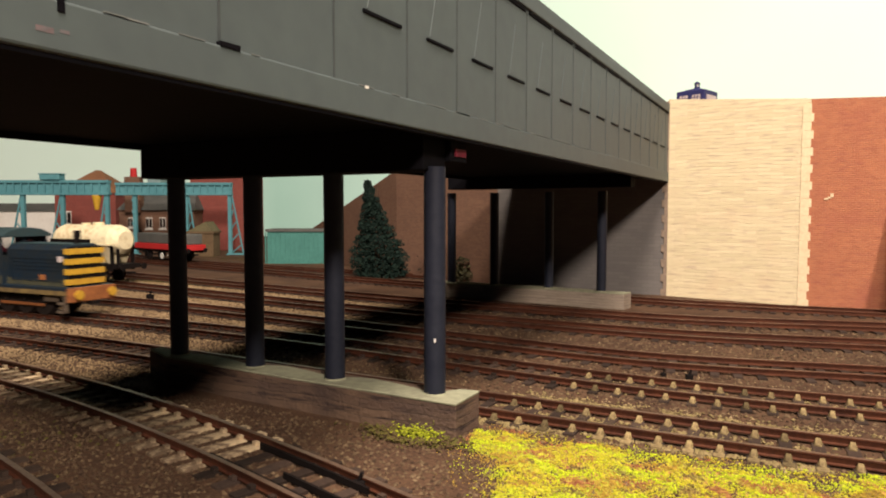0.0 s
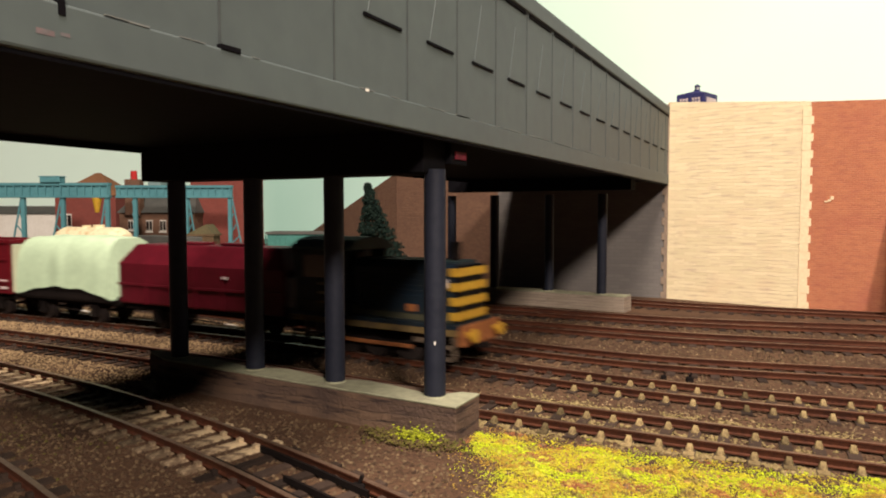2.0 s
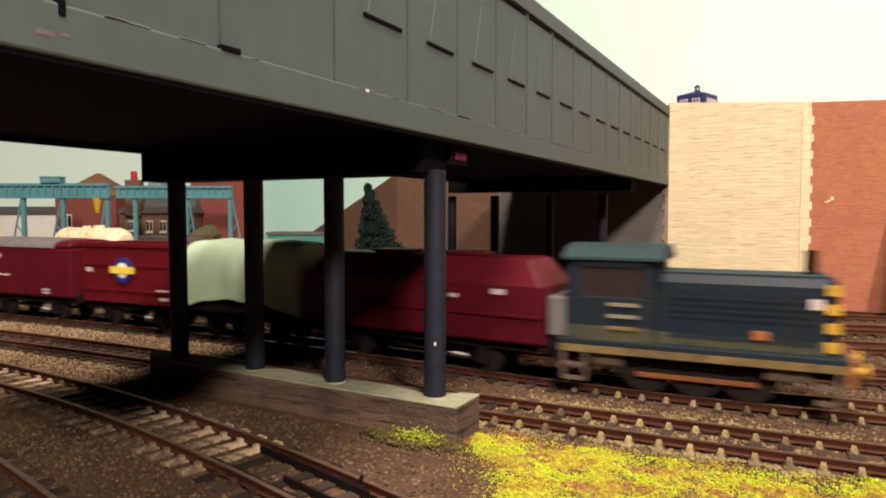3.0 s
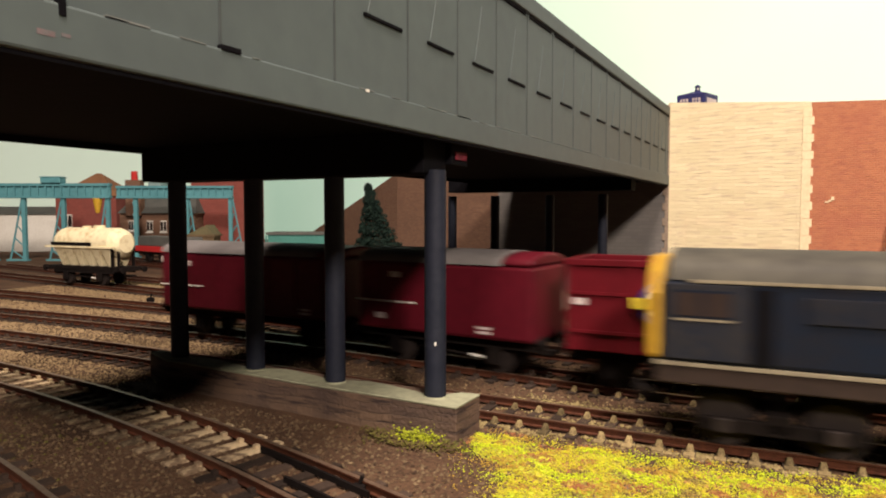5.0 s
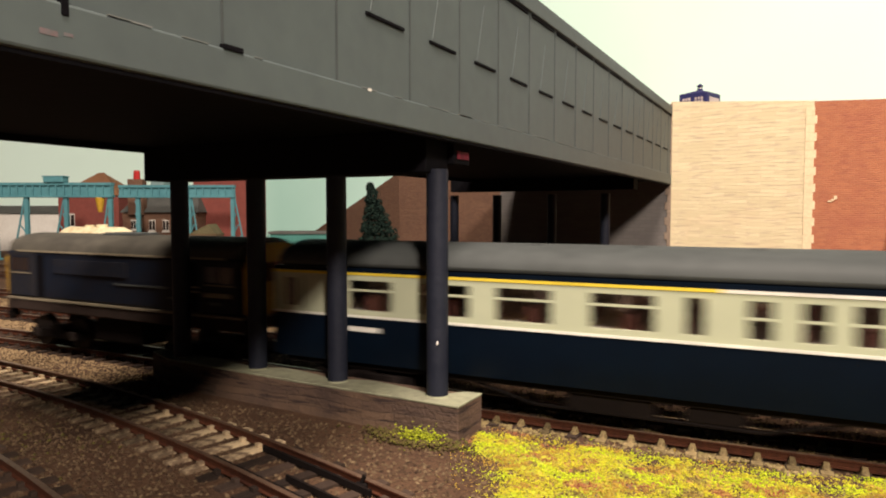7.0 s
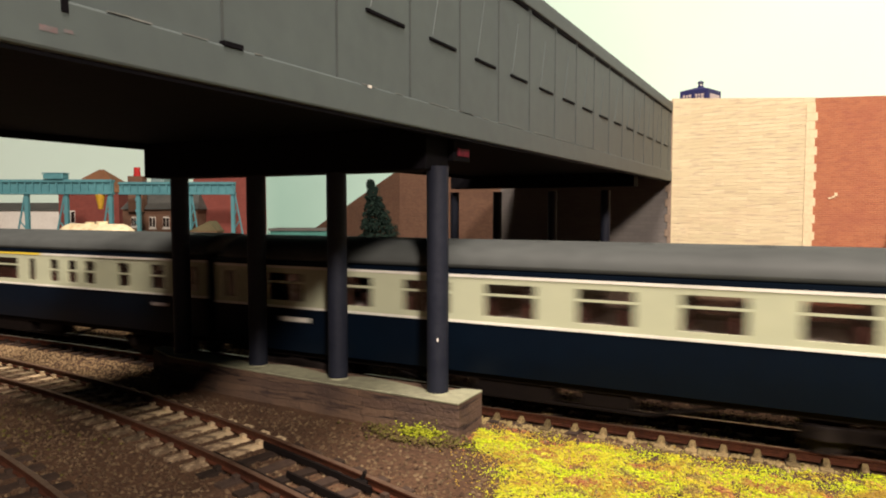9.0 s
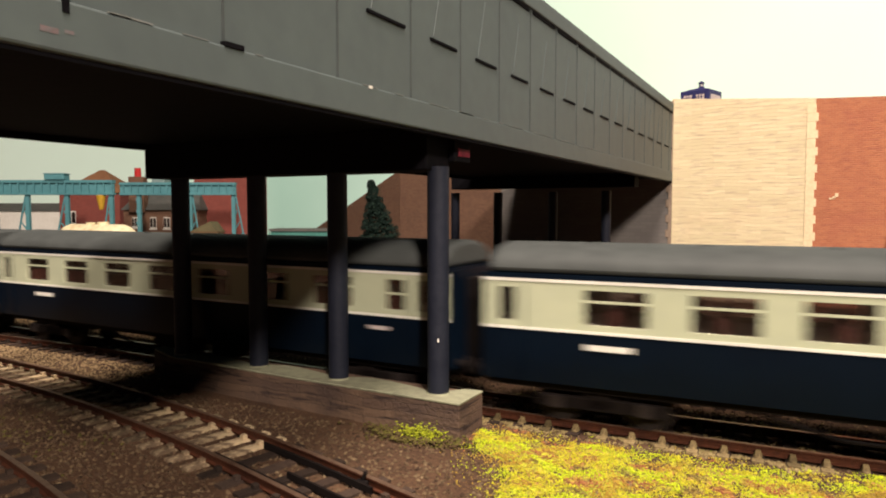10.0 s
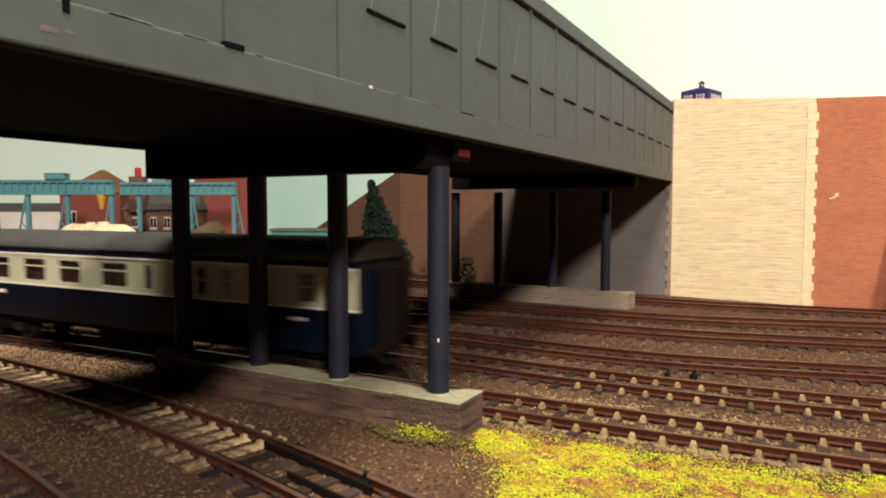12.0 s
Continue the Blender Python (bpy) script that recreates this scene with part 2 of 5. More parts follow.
# painted sky board behind the layout, lit by the room and its own glow
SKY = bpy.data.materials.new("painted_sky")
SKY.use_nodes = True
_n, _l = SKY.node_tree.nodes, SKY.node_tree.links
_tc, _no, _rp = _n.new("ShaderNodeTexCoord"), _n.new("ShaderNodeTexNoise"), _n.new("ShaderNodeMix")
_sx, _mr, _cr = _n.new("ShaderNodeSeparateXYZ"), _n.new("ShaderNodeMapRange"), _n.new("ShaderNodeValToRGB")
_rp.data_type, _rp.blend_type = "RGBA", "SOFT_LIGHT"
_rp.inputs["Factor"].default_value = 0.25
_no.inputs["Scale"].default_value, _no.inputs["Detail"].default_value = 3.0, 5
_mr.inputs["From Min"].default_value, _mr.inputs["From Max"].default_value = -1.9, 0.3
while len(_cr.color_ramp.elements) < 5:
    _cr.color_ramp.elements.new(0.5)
# cream, sea green, pale haze: the board's shade and light put into colour
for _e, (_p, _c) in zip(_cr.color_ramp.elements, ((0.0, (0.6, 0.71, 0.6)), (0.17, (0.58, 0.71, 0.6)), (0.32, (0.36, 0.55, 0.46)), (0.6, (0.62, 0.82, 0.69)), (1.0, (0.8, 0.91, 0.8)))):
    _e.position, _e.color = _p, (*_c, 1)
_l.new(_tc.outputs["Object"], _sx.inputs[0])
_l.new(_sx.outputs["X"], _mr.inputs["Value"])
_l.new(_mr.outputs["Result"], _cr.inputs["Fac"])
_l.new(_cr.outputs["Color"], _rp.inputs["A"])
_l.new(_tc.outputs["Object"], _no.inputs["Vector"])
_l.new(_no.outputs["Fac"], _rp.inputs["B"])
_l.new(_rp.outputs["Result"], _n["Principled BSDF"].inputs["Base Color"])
# emission added in the board's own colour to keep the sky bright
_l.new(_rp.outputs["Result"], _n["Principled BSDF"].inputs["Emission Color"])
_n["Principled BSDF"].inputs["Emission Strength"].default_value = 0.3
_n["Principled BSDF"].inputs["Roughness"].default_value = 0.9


# ---- building blocks (all in millimetres)
def box(bm, x0, x1, y0, y1, z0, z1):
    v = [bm.verts.new((x, y, z)) for z in (z0, z1) for x, y in ((x0, y0), (x1, y0), (x1, y1), (x0, y1))]
    for f in ((3, 2, 1, 0), (4, 5, 6, 7), (0, 1, 5, 4), (1, 2, 6, 5), (2, 3, 7, 6), (3, 0, 4, 7)):
        bm.faces.new([v[i] for i in f])
    return v


def prism(bm, outline, axis, a0, a1):
    """A closed outline pushed along x, y or z; an outline's points are the other two coordinates in order."""
    def p(a, b, c):
        return {"x": (c, a, b), "y": (a, c, b), "z": (a, b, c)}[axis]
    lo = [bm.verts.new(p(a, b, a0)) for a, b in outline]
    hi = [bm.verts.new(p(a, b, a1)) for a, b in outline]
    k = len(outline)
    bm.faces.new(lo[::-1])
    bm.faces.new(hi)
    for i in range(k):
        bm.faces.new((lo[i], lo[(i + 1) % k], hi[(i + 1) % k], hi[i]))


def rod(bm, p0, p1, r, n=10, r2=None):
    p0, p1 = Vector(p0), Vector(p1)
    d = (p1 - p0).normalized()
    u = d.orthogonal().normalized()
    w = d.cross(u)
    rings = []
    for p, rad in ((p0, r), (p1, r if r2 is None else r2)):
        rings.append([bm.verts.new(p + (u * math.cos(a) + w * math.sin(a)) * rad) for a in [2 * math.pi * i / n for i in range(n)]])
    bm.faces.new(rings[0][::-1])
    bm.faces.new(rings[1])
    for i in range(n):
        bm.faces.new((rings[0][i], rings[0][(i + 1) % n], rings[1][(i + 1) % n], rings[1][i]))


def mesh_of(name, bm, mat, smooth=False):
    bmesh.ops.recalc_face_normals(bm, faces=bm.faces[:])
    bmesh.ops.scale(bm, vec=(MM, MM, MM), verts=bm.verts[:])
    me = bpy.data.meshes.new(name)
    bm.to_mesh(me)
    bm.free()
    for q in mat if isinstance(mat, (list, tuple)) else [mat]:
        me.materials.append(q)
    if smooth:
        me.shade_smooth()
        me.set_sharp_from_angle(angle=radians(38))
    return me


def part(name, bm, mat, parent, label="", bev=0.0, smooth=False):
    ob = new(name, mesh_of(name, bm, mat, smooth))
    if parent is not None:
        ob.parent = parent
    if bev:
        mod = ob.modifiers.new("edges", "BEVEL")
        mod.width, mod.segments, mod.limit_method, mod.angle_limit = bev * MM, 2, "ANGLE", radians(40)
    return tagged(ob, label)


def boxes(*rows):
    bm = bmesh.new()
    for r in rows:
        box(bm, *r)
    return bm


def thing(name, label, category, x=0, y=0, z=0, rz=0, group="", kind=""):
    ob = new(name)
    ob.empty_display_size = 0.01
    ob.matrix_world = pose(x * MM, y * MM, z * MM, 0, 0, rz)
    return tagged(ob, label, category, group, kind)


def yard(u, v):
    """A place behind the bridge: u along the back scene, v away from the front of the layout."""
    c, s = math.cos(radians(27.9)), math.sin(radians(27.9))
    return u * c - v * s, u * s + v * c


def glide(points):
    """A smooth line y(x) through a few places of a track's middle."""
    xs, ys = [p[0] for p in points], [p[1] for p in points]
    fx = np.arange(xs[0], xs[-1] + 1, 5.0)
    fy = np.interp(fx, xs, ys)
    for _ in range(60):
        fy[1:-1] = 0.25 * fy[:-2] + 0.5 * fy[1:-1] + 0.25 * fy[2:]
    return lambda x: float(np.interp(x, fx, fy))


# ---- the baseboard, the sky board
GZ = -3.4
bm = bmesh.new()
nx, ny = 230, 90
grid = []
for j in range(ny + 1):
    row = []
    for i in range(nx + 1):
        x, y = -2350 + 4600 * (i / nx), -600 + 2150 * (j / ny) ** 1.3
        row.append(bm.verts.new((x, y, GZ + 0.35 * noise.noise((x / 17, y / 17, 0)))))
    grid.append(row)
for j in range(ny):
    for i in range(nx):
        bm.faces.new((grid[j][i], grid[j][i + 1], grid[j + 1][i + 1], grid[j + 1][i]))
tagged(part("ground", bm, BALLAST, None, smooth=True), "brown ballasted baseboard of a model railway yard", "ground", kind="structure")

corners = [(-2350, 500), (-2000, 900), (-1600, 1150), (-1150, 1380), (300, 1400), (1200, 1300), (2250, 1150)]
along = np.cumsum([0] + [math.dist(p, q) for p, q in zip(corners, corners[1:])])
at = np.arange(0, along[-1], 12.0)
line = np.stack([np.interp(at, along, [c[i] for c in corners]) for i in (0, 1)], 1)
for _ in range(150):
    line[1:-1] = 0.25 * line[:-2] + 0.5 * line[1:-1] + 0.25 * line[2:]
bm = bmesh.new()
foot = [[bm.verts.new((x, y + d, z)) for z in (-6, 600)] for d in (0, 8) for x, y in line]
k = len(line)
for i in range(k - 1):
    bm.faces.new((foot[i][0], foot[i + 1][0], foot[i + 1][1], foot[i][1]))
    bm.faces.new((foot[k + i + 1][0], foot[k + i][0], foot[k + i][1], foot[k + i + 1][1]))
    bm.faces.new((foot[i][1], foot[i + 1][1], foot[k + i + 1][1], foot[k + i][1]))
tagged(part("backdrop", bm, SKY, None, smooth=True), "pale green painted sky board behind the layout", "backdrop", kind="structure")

# ---- tracks
TRACK_A = glide([(-1400, 150), (-448, 201), (-376, 205), (-303, 208.5), (-255, 209), (-150, 207), (-80, 206.5), (0, 210), (1900, 305)])
TRACK_B = glide([(-1300, 215), (-600, 247), (-448, 257), (-380, 262), (-303, 266), (-230, 266.5), (-160, 262), (-80, 256), (-20, 256), (20, 261), (100, 272), (2000, 400)])
TRACK_C = glide([(-900, 308), (-549, 319), (-362, 322), (-250, 314), (-57, 299), (-2, 311), (17, 316), (100, 332), (500, 400)])
TRACK_D = glide([(-1100, 450), (-570, 397), (-250, 366), (-56, 367), (22, 384), (100, 402), (500, 470)])
TRACK_E = glide([(-1100, 520), (-600, 455), (-250, 420), (-60, 420), (25, 444), (100, 462), (500, 540)])
TRACK_F = glide([(-1100, 640), (-600, 560), (-392, 528), (-240, 510), (-70, 495), (25, 505), (100, 512), (500, 540)])
TRACK_S = glide([(-900, 168), (-600, 166), (-400, 161), (-285, 156), (-244, 153.5), (-205, 148.5), (-170, 142.5), (-142, 136.5), (-115, 130), (-93, 124), (-60, 114), (60, 75)])
TRACK_T = glide([(-900, 105), (-400, 106), (-280, 104), (-189, 92.5), (-167, 87), (-147, 82), (-60, 58)])
TRACK_G = glide([(-1300, 820), (-732, 606), (-500, 590), (-300, 585)])


def rail_bar(y_of, off, x0, x1, step):
    bm = bmesh.new()
    prof = ((-0.9, -2.5), (0.9, -2.5), (0.9, -2.2), (0.25, -1.9), (0.3, -0.7), (0.7, -0.5), (0.7, 0.0), (-0.7, 0.0), (-0.7, -0.5), (-0.3, -0.7), (-0.25, -1.9), (-0.9, -2.2))
    last = None
    for x in np.arange(x0, x1 + 0.1, step):
        s = (y_of(x + 2) - y_of(x - 2)) / 4
        n = Vector((-s, 1, 0)).normalized()
        ring = [bm.verts.new((x + n.x * (off + a), y_of(x) + n.y * (off + a), b)) for a, b in prof]
        if last:
            for i in range(12):
                f = bm.faces.new((last[i], last[(i + 1) % 12], ring[(i + 1) % 12], ring[i]))
                f.material_index = 1 if i == 6 else 0
        last = ring
    return bm


def sleeper_mesh(name, mats, half=15.5):
    bm = boxes((-1.7, 1.7, -half, half, -4.2, -2.55))
    for y in (-8.95, 8.95):
        for s in (-1, 1):
            bm2 = y + s * 1.5
            first = len(bm.faces)
            box(bm, -0.9, 0.9, bm2 - 0.7, bm2 + 0.7, -2.6, -1.5)
            bm.faces.ensure_lookup_table()
            for f in bm.faces[first:]:
                f.material_index = 1
    return mesh_of(name, bm, mats)


def chaired_sleeper(name, ends):
    """A dark sleeper whose chairs, and the wood beside them, are dusted pale; its front end may be bare."""
    bm = boxes((-1.7, 1.7, -14.6, 14.6, -4.2, -2.75))
    first = len(bm.faces)
    for y in (-8.95, 8.95):
        for s, reach in ((-1, 3.4), (1, 1.9)):
            near, far = y + s * 0.8, y + s * reach
            lo = [bm.verts.new(p) for p in ((-1.35, near, -2.9), (1.25, near, -2.9), (1.0, far, -2.9), (-1.15, far, -2.9))]
            hi = [bm.verts.new(p) for p in ((-0.55, near, -1.0), (0.65, near, -1.0), (0.5, far, -2.4), (-0.6, far, -2.35))]
            bm.faces.new(lo[::-1]), bm.faces.new(hi)
            for k in range(4):
                bm.faces.new((lo[k], lo[(k + 1) % 4], hi[(k + 1) % 4], hi[k]))
    if ends:
        box(bm, -1.45, 1.55, -15.0, -12.2, -4.2, -2.55)
    bm.faces.ensure_lookup_table()
    for f in bm.faces[first:]:
        f.material_index = 1
    return mesh_of(name, bm, (SLEEPER, CHAIR))


DARK_SLEEPER, PALE_SLEEPER = sleeper_mesh("sleeper", (SLEEPER, SLEEPER)), sleeper_mesh("sleeper", (PALESLEEPER, PALESLEEPER))
DUSTY_SLEEPER, BARE_END = chaired_sleeper("sleeper", False), chaired_sleeper("sleeper", True)
FAR_MESH = mesh_of("sleeper", boxes((-1.7, 1.7, -15.5, 15.5, -4.2, -2.55)), SLEEPER)


def lay_track(y_of, x0, x1, label, me, step=8.4, rail_step=8, pale=None, share=1.0, bright=(0, 0)):
    t = thing("railway_track", label, "railway track", group="yard tracks", kind="structure")
    for off in (-8.95, 8.95):
        part("rail", rail_bar(y_of, off, x0, x1, rail_step), (RAIL, RAILTOP), t)
    x = x0 + 2
    rest = bmesh.new()
    while x < x1 - 1:
        if not -760 < x < 420:
            box(rest, x - 1.7, x + 1.7, y_of(x) - 15.5, y_of(x) + 15.5, -4.2, -2.55)
            x += step
            continue
        s = (y_of(x + 2) - y_of(x - 2)) / 4
        use = me if pale is None or not pale[0] < x < pale[1] else PALE_SLEEPER if random.random() < share else BARE_END if bright[0] < x < bright[1] and random.random() < 0.7 else DUSTY_SLEEPER
        ob = new("sleeper", use)
        ob.parent = t
        ob.matrix_basis = pose(x * MM, y_of(x) * MM, random.uniform(-0.1, 0.1) * MM, 0, 0, math.degrees(math.atan(s)) + random.uniform(-1.5, 1.5))
        x += step + random.uniform(-0.4, 0.4)
    if rest.verts:
        tagged(part("far_sleepers", rest, SLEEPER, t), kind="stuff")
    return t


lay_track(TRACK_A, -1400, 1760, "rusty model track with pale dusty chairs", DARK_SLEEPER, pale=(-88, 330), share=0.0, bright=(-86, 30))
lay_track(TRACK_B, -1150, 1600, "rusty model running line under the road bridge", DARK_SLEEPER, pale=(-75, 330), share=0.0)
lay_track(TRACK_C, -700, 330, "rusty model track with dark sleepers", FAR_MESH)
lay_track(TRACK_D, -900, 330, "rusty model track with dark sleepers", FAR_MESH)
lay_track(TRACK_E, -900, 330, "rusty model track beside the far pier", FAR_MESH)
lay_track(TRACK_F, -900, 330, "rusty model track along the retaining wall", FAR_MESH)
lay_track(TRACK_G, -1200, -320, "rusty model siding in the goods yard", FAR_MESH)
lay_track(TRACK_S, -560, -20, "curving model siding with cream dusty sleepers", DARK_SLEEPER, pale=(-560, -132))
lay_track(TRACK_T, -560, -80, "model siding at the front of the yard", DARK_SLEEPER)


points = thing("railway_points", "dark check rails inside the curving siding", "railway points")
for off, x0, x1 in ((-7.0, -138, -88), (6.9, -132, -84), (-1.5, -112, -84)):
    bm = bmesh.new()
    last = None
    for x in np.arange(x0, x1, 4.0):
        y = TRACK_S(x) + off
        ring = [bm.verts.new(p) for p in ((x, y - 0.4, -2.6), (x, y + 0.4, -2.6), (x, y + 0.4, -0.9), (x, y - 0.4, -0.9))]
        if last:
            for i in range(4):
                bm.faces.new((last[i], last[(i + 1) % 4], ring[(i + 1) % 4], ring[i]))
        last = ring
    part("check_rail", bm, BLACK, points)

def crumbs(name, mat, label, category, places, lo, hi, lift=0.0, flat=0.7):
    """Loose crumbs scattered on the ground: rough little stones or foam turf in one mesh."""
    verts, faces = [], []
    for x, y, z in places:
        r = random.uniform(lo, hi)
        a = random.uniform(0, 6.28)
        base = len(verts)
        for i in range(4):
            rr = r * random.uniform(0.7, 1.2)
            verts.append(((x + rr * math.cos(a + i * 1.57)) * MM, (y + rr * math.sin(a + i * 1.57)) * MM, (z + lift + random.uniform(-0.2, 0.2) * r) * MM))
        verts.append(((x + random.uniform(-0.4, 0.4) * r) * MM, (y + random.uniform(-0.4, 0.4) * r) * MM, (z + lift + r * flat * random.uniform(0.7, 1.3)) * MM))
        verts.append((x * MM, y * MM, (z + lift - r * flat) * MM))
        for i in range(4):
            faces.append((base + i, base + (i + 1) % 4, base + 4))
            faces.append((base + (i + 1) % 4, base + i, base + 5))
    me = bpy.data.meshes.new(name)
    me.from_pydata(verts, [], faces)
    me.materials.append(mat)
    return tagged(new(name, me), label, category, kind="stuff")


def clear_of_rails(x, y):
    return all(abs(abs(y - f(x)) - 8.95) > 1.6 for f in (TRACK_A, TRACK_B, TRACK_S, TRACK_T, TRACK_C))


spots = []
while len(spots) < 90000:
    x, y = random.uniform(-420, 190), 70 + 360 * random.random() ** 1.3
    if clear_of_rails(x, y) and not (-232 < x < -88 and 172 < y < 194):
        spots.append((x, y, GZ + 0.1))
crumbs("ballast_chips", CHIP, "loose brown ballast chips round the tracks", "ballast", spots, 0.3, 0.8)

spots = []
while len(spots) < 30000:
    x = random.uniform(-620, 60)
    f, g = random.choice(((TRACK_S, TRACK_A), (TRACK_A, TRACK_B), (TRACK_B, TRACK_C), (TRACK_C, TRACK_D), (TRACK_D, TRACK_E)))
    a, b = f(x) + 15, g(x) - 15
    if b > a and x < -232 + random.uniform(-25, 8):
        y = a + (b - a) * random.random()
        spots.append((x, y, GZ + 0.15))
    elif b > a and f is not TRACK_S and random.random() < 0.04:
        spots.append((x, a + (b - a) * random.random(), GZ + 0.1))
crumbs("pale_ballast", SAND, "pale sandy ballast strips between the tracks", "ballast", spots, 0.3, 0.7)


spots = []
while len(spots) < 5200:
    x = random.uniform(-92, 120)
    y = random.choice((TRACK_A(x) + 19 + random.gauss(0, 4), TRACK_A(x) + random.gauss(0, 3), TRACK_A(x) - 13 + random.gauss(0, 2), TRACK_B(x) + random.gauss(0, 3)))
    if clear_of_rails(x, y) and noise.noise((x / 8, y / 4, 31.0)) > -0.05 + max(0, x) / 200:
        spots.append((x, y, GZ + 0.3))
crumbs("tan_scatter", hues("tan_scatter", [(0.2, 0.15, 0.07), (0.14, 0.105, 0.05), (0.27, 0.21, 0.1), (0.17, 0.14, 0.055)]), "tan scatter crumbs between the running lines", "ballast", spots, 0.25, 0.75)

for cx, cy in ((-92, 205), (-88, 217), (-104, 200), (-108, 208), (-83, 201)):
    chip = part("stone_chip", boxes((-0.6, 0.6, -0.5, 0.5, -0.4, 1.0)), WHITE, None, bev=0.25)
    chip.matrix_world = pose(cx * MM, cy * MM, (GZ + 0.3) * MM, 0, 0, random.uniform(0, 90))
    tagged(chip, "small white stone chip on the ballast", "stone", "white stone chips")


def turf_height(x, y):
    return noise.noise((x / 14, y / 14, 3.0)) + 0.5 * noise.noise((x / 5, y / 5, 7.0))


def turf_edge(x, y):
    """How far inside the turf a place lies, in mm."""
    e = min(TRACK_A(x) - 15.8 + max(0, x + 8) * 0.28 - y, y - 100, (x + 87 + (y - 174) * 0.73) * 0.8)
    return e + 5.0 * noise.noise((x / 11, y / 11, 1.0)) + 2.0 * noise.noise((x / 3, y / 3, 5.0))


def turf_material():
    m = bpy.data.materials.new("turf_mat")
    m.use_nodes = True
    n, l = m.node_tree.nodes, m.node_tree.links
    tc, out = n.new("ShaderNodeTexCoord"), None
    b = n["Principled BSDF"]
    b.inputs["Roughness"].default_value = 0.95
    for size, lo, hi, colour in ((9, 0.46, 0.58, (0.4, 0.49, 0.015)), (6, 0.46, 0.58, (0.36, 0.2, 0.045)), (4, 0.55, 0.64, (0.28, 0.085, 0.05)), (1.2, 0.42, 0.66, (0.15, 0.11, 0.03))):
        t, g, mx = n.new("ShaderNodeTexNoise"), n.new("ShaderNodeMapRange"), n.new("ShaderNodeMix")
        t.inputs["Scale"].default_value, t.inputs["Detail"].default_value, t.inputs["Roughness"].default_value = 1000 / (size * 1.6), 6, 0.65
        mp = n.new("ShaderNodeMapping")
        mp.inputs["Location"].default_value = (size, size * 2, 0)
        l.new(tc.outputs["Object"], mp.inputs["Vector"])
        l.new(mp.outputs[0], t.inputs["Vector"])
        g.inputs["From Min"].default_value, g.inputs["From Max"].default_value = lo, hi
        l.new(t.outputs["Fac"], g.inputs["Value"])
        mx.data_type = "RGBA"
        l.new(g.outputs["Result"], mx.inputs["Factor"])
        if out is None:
            mx.inputs["A"].default_value = (0.43, 0.43, 0.025, 1)
        else:
            l.new(out, mx.inputs["A"])
        mx.inputs["B"].default_value = (*colour, 1)
        out = mx.outputs["Result"]
    l.new(out, b.inputs["Base Color"])
    bp = n.new("ShaderNodeBump")
    bp.inputs["Strength"].default_value, bp.inputs["Distance"].default_value = 0.9, 0.0006
    l.new(t.outputs["Fac"], bp.inputs["Height"])
    l.new(bp.outputs["Normal"], b.inputs["Normal"])
    return m


verts, faces, index = [], [], {}
for i in range(250):
    for j in range(160):
        x, y = -90 + i * 0.7, 98 + j * 0.66
        e = turf_edge(x, y)
        if e > 2.5 and not (x < -86 and y > 170):
            index[i, j] = len(verts)
            h = 0.5 + 1.5 * turf_height(x, y) + 1.1 * abs(noise.noise((x / 3.1, y / 3.1, 9.0))) + 0.6 * noise.noise((x / 1.1, y / 1.1, 4.0))
            verts.append((x * MM, y * MM, (GZ - 0.3 + max(0.2, h) * min(1, max(0, e - 2.5) / 7)) * MM))
for i, j in index:
    if (i + 1, j) in index and (i, j + 1) in index and (i + 1, j + 1) in index:
        faces.append((index[i, j], index[i + 1, j], index[i + 1, j + 1], index[i, j + 1]))
me = bpy.data.meshes.new("turf_mat")
me.from_pydata(verts, [], faces)
me.materials.append(turf_material())
me.shade_smooth()
tagged(new("turf_mat", me), "mat of yellow and orange scatter turf", "grass", kind="stuff")

patches = {"yellow": [], "green": [], "orange": [], "red": [], "soil": []}
count = 0
while count < 85000:
    x, y = random.uniform(-90, 75), random.uniform(100, 200)
    edge = turf_edge(x, y)
    if edge < -9 or (x < -86 and y > 170) or y > TRACK_A(x) - 10.5:
        continue
    h = turf_height(x, y)
    if random.random() > min(1, max(0.0, edge + 9) / 17) ** 1.6:
        continue
    tone = noise.noise((x / 11, y / 8, 11.0)) + 0.02 + random.uniform(-0.1, 0.1)
    spot = noise.noise((x / 9, y / 6, 23.0)) + random.uniform(-0.09, 0.09)
    kind = "red" if spot > 0.36 else "orange" if tone > 0.27 or spot > 0.25 else "green" if tone < -0.12 else "soil" if random.random() < 0.12 + 0.05 * max(0, 6 - edge) or spot < -0.33 else "yellow"
    patches[kind].append((x, y, GZ - 0.25 + max(0.1, 0.6 + 1.5 * h + 1.1 * abs(noise.noise((x / 3.1, y / 3.1, 9.0)))) * min(1, max(0, edge - 1) / 7) + random.uniform(-0.2, 0.5)))
    count += 1
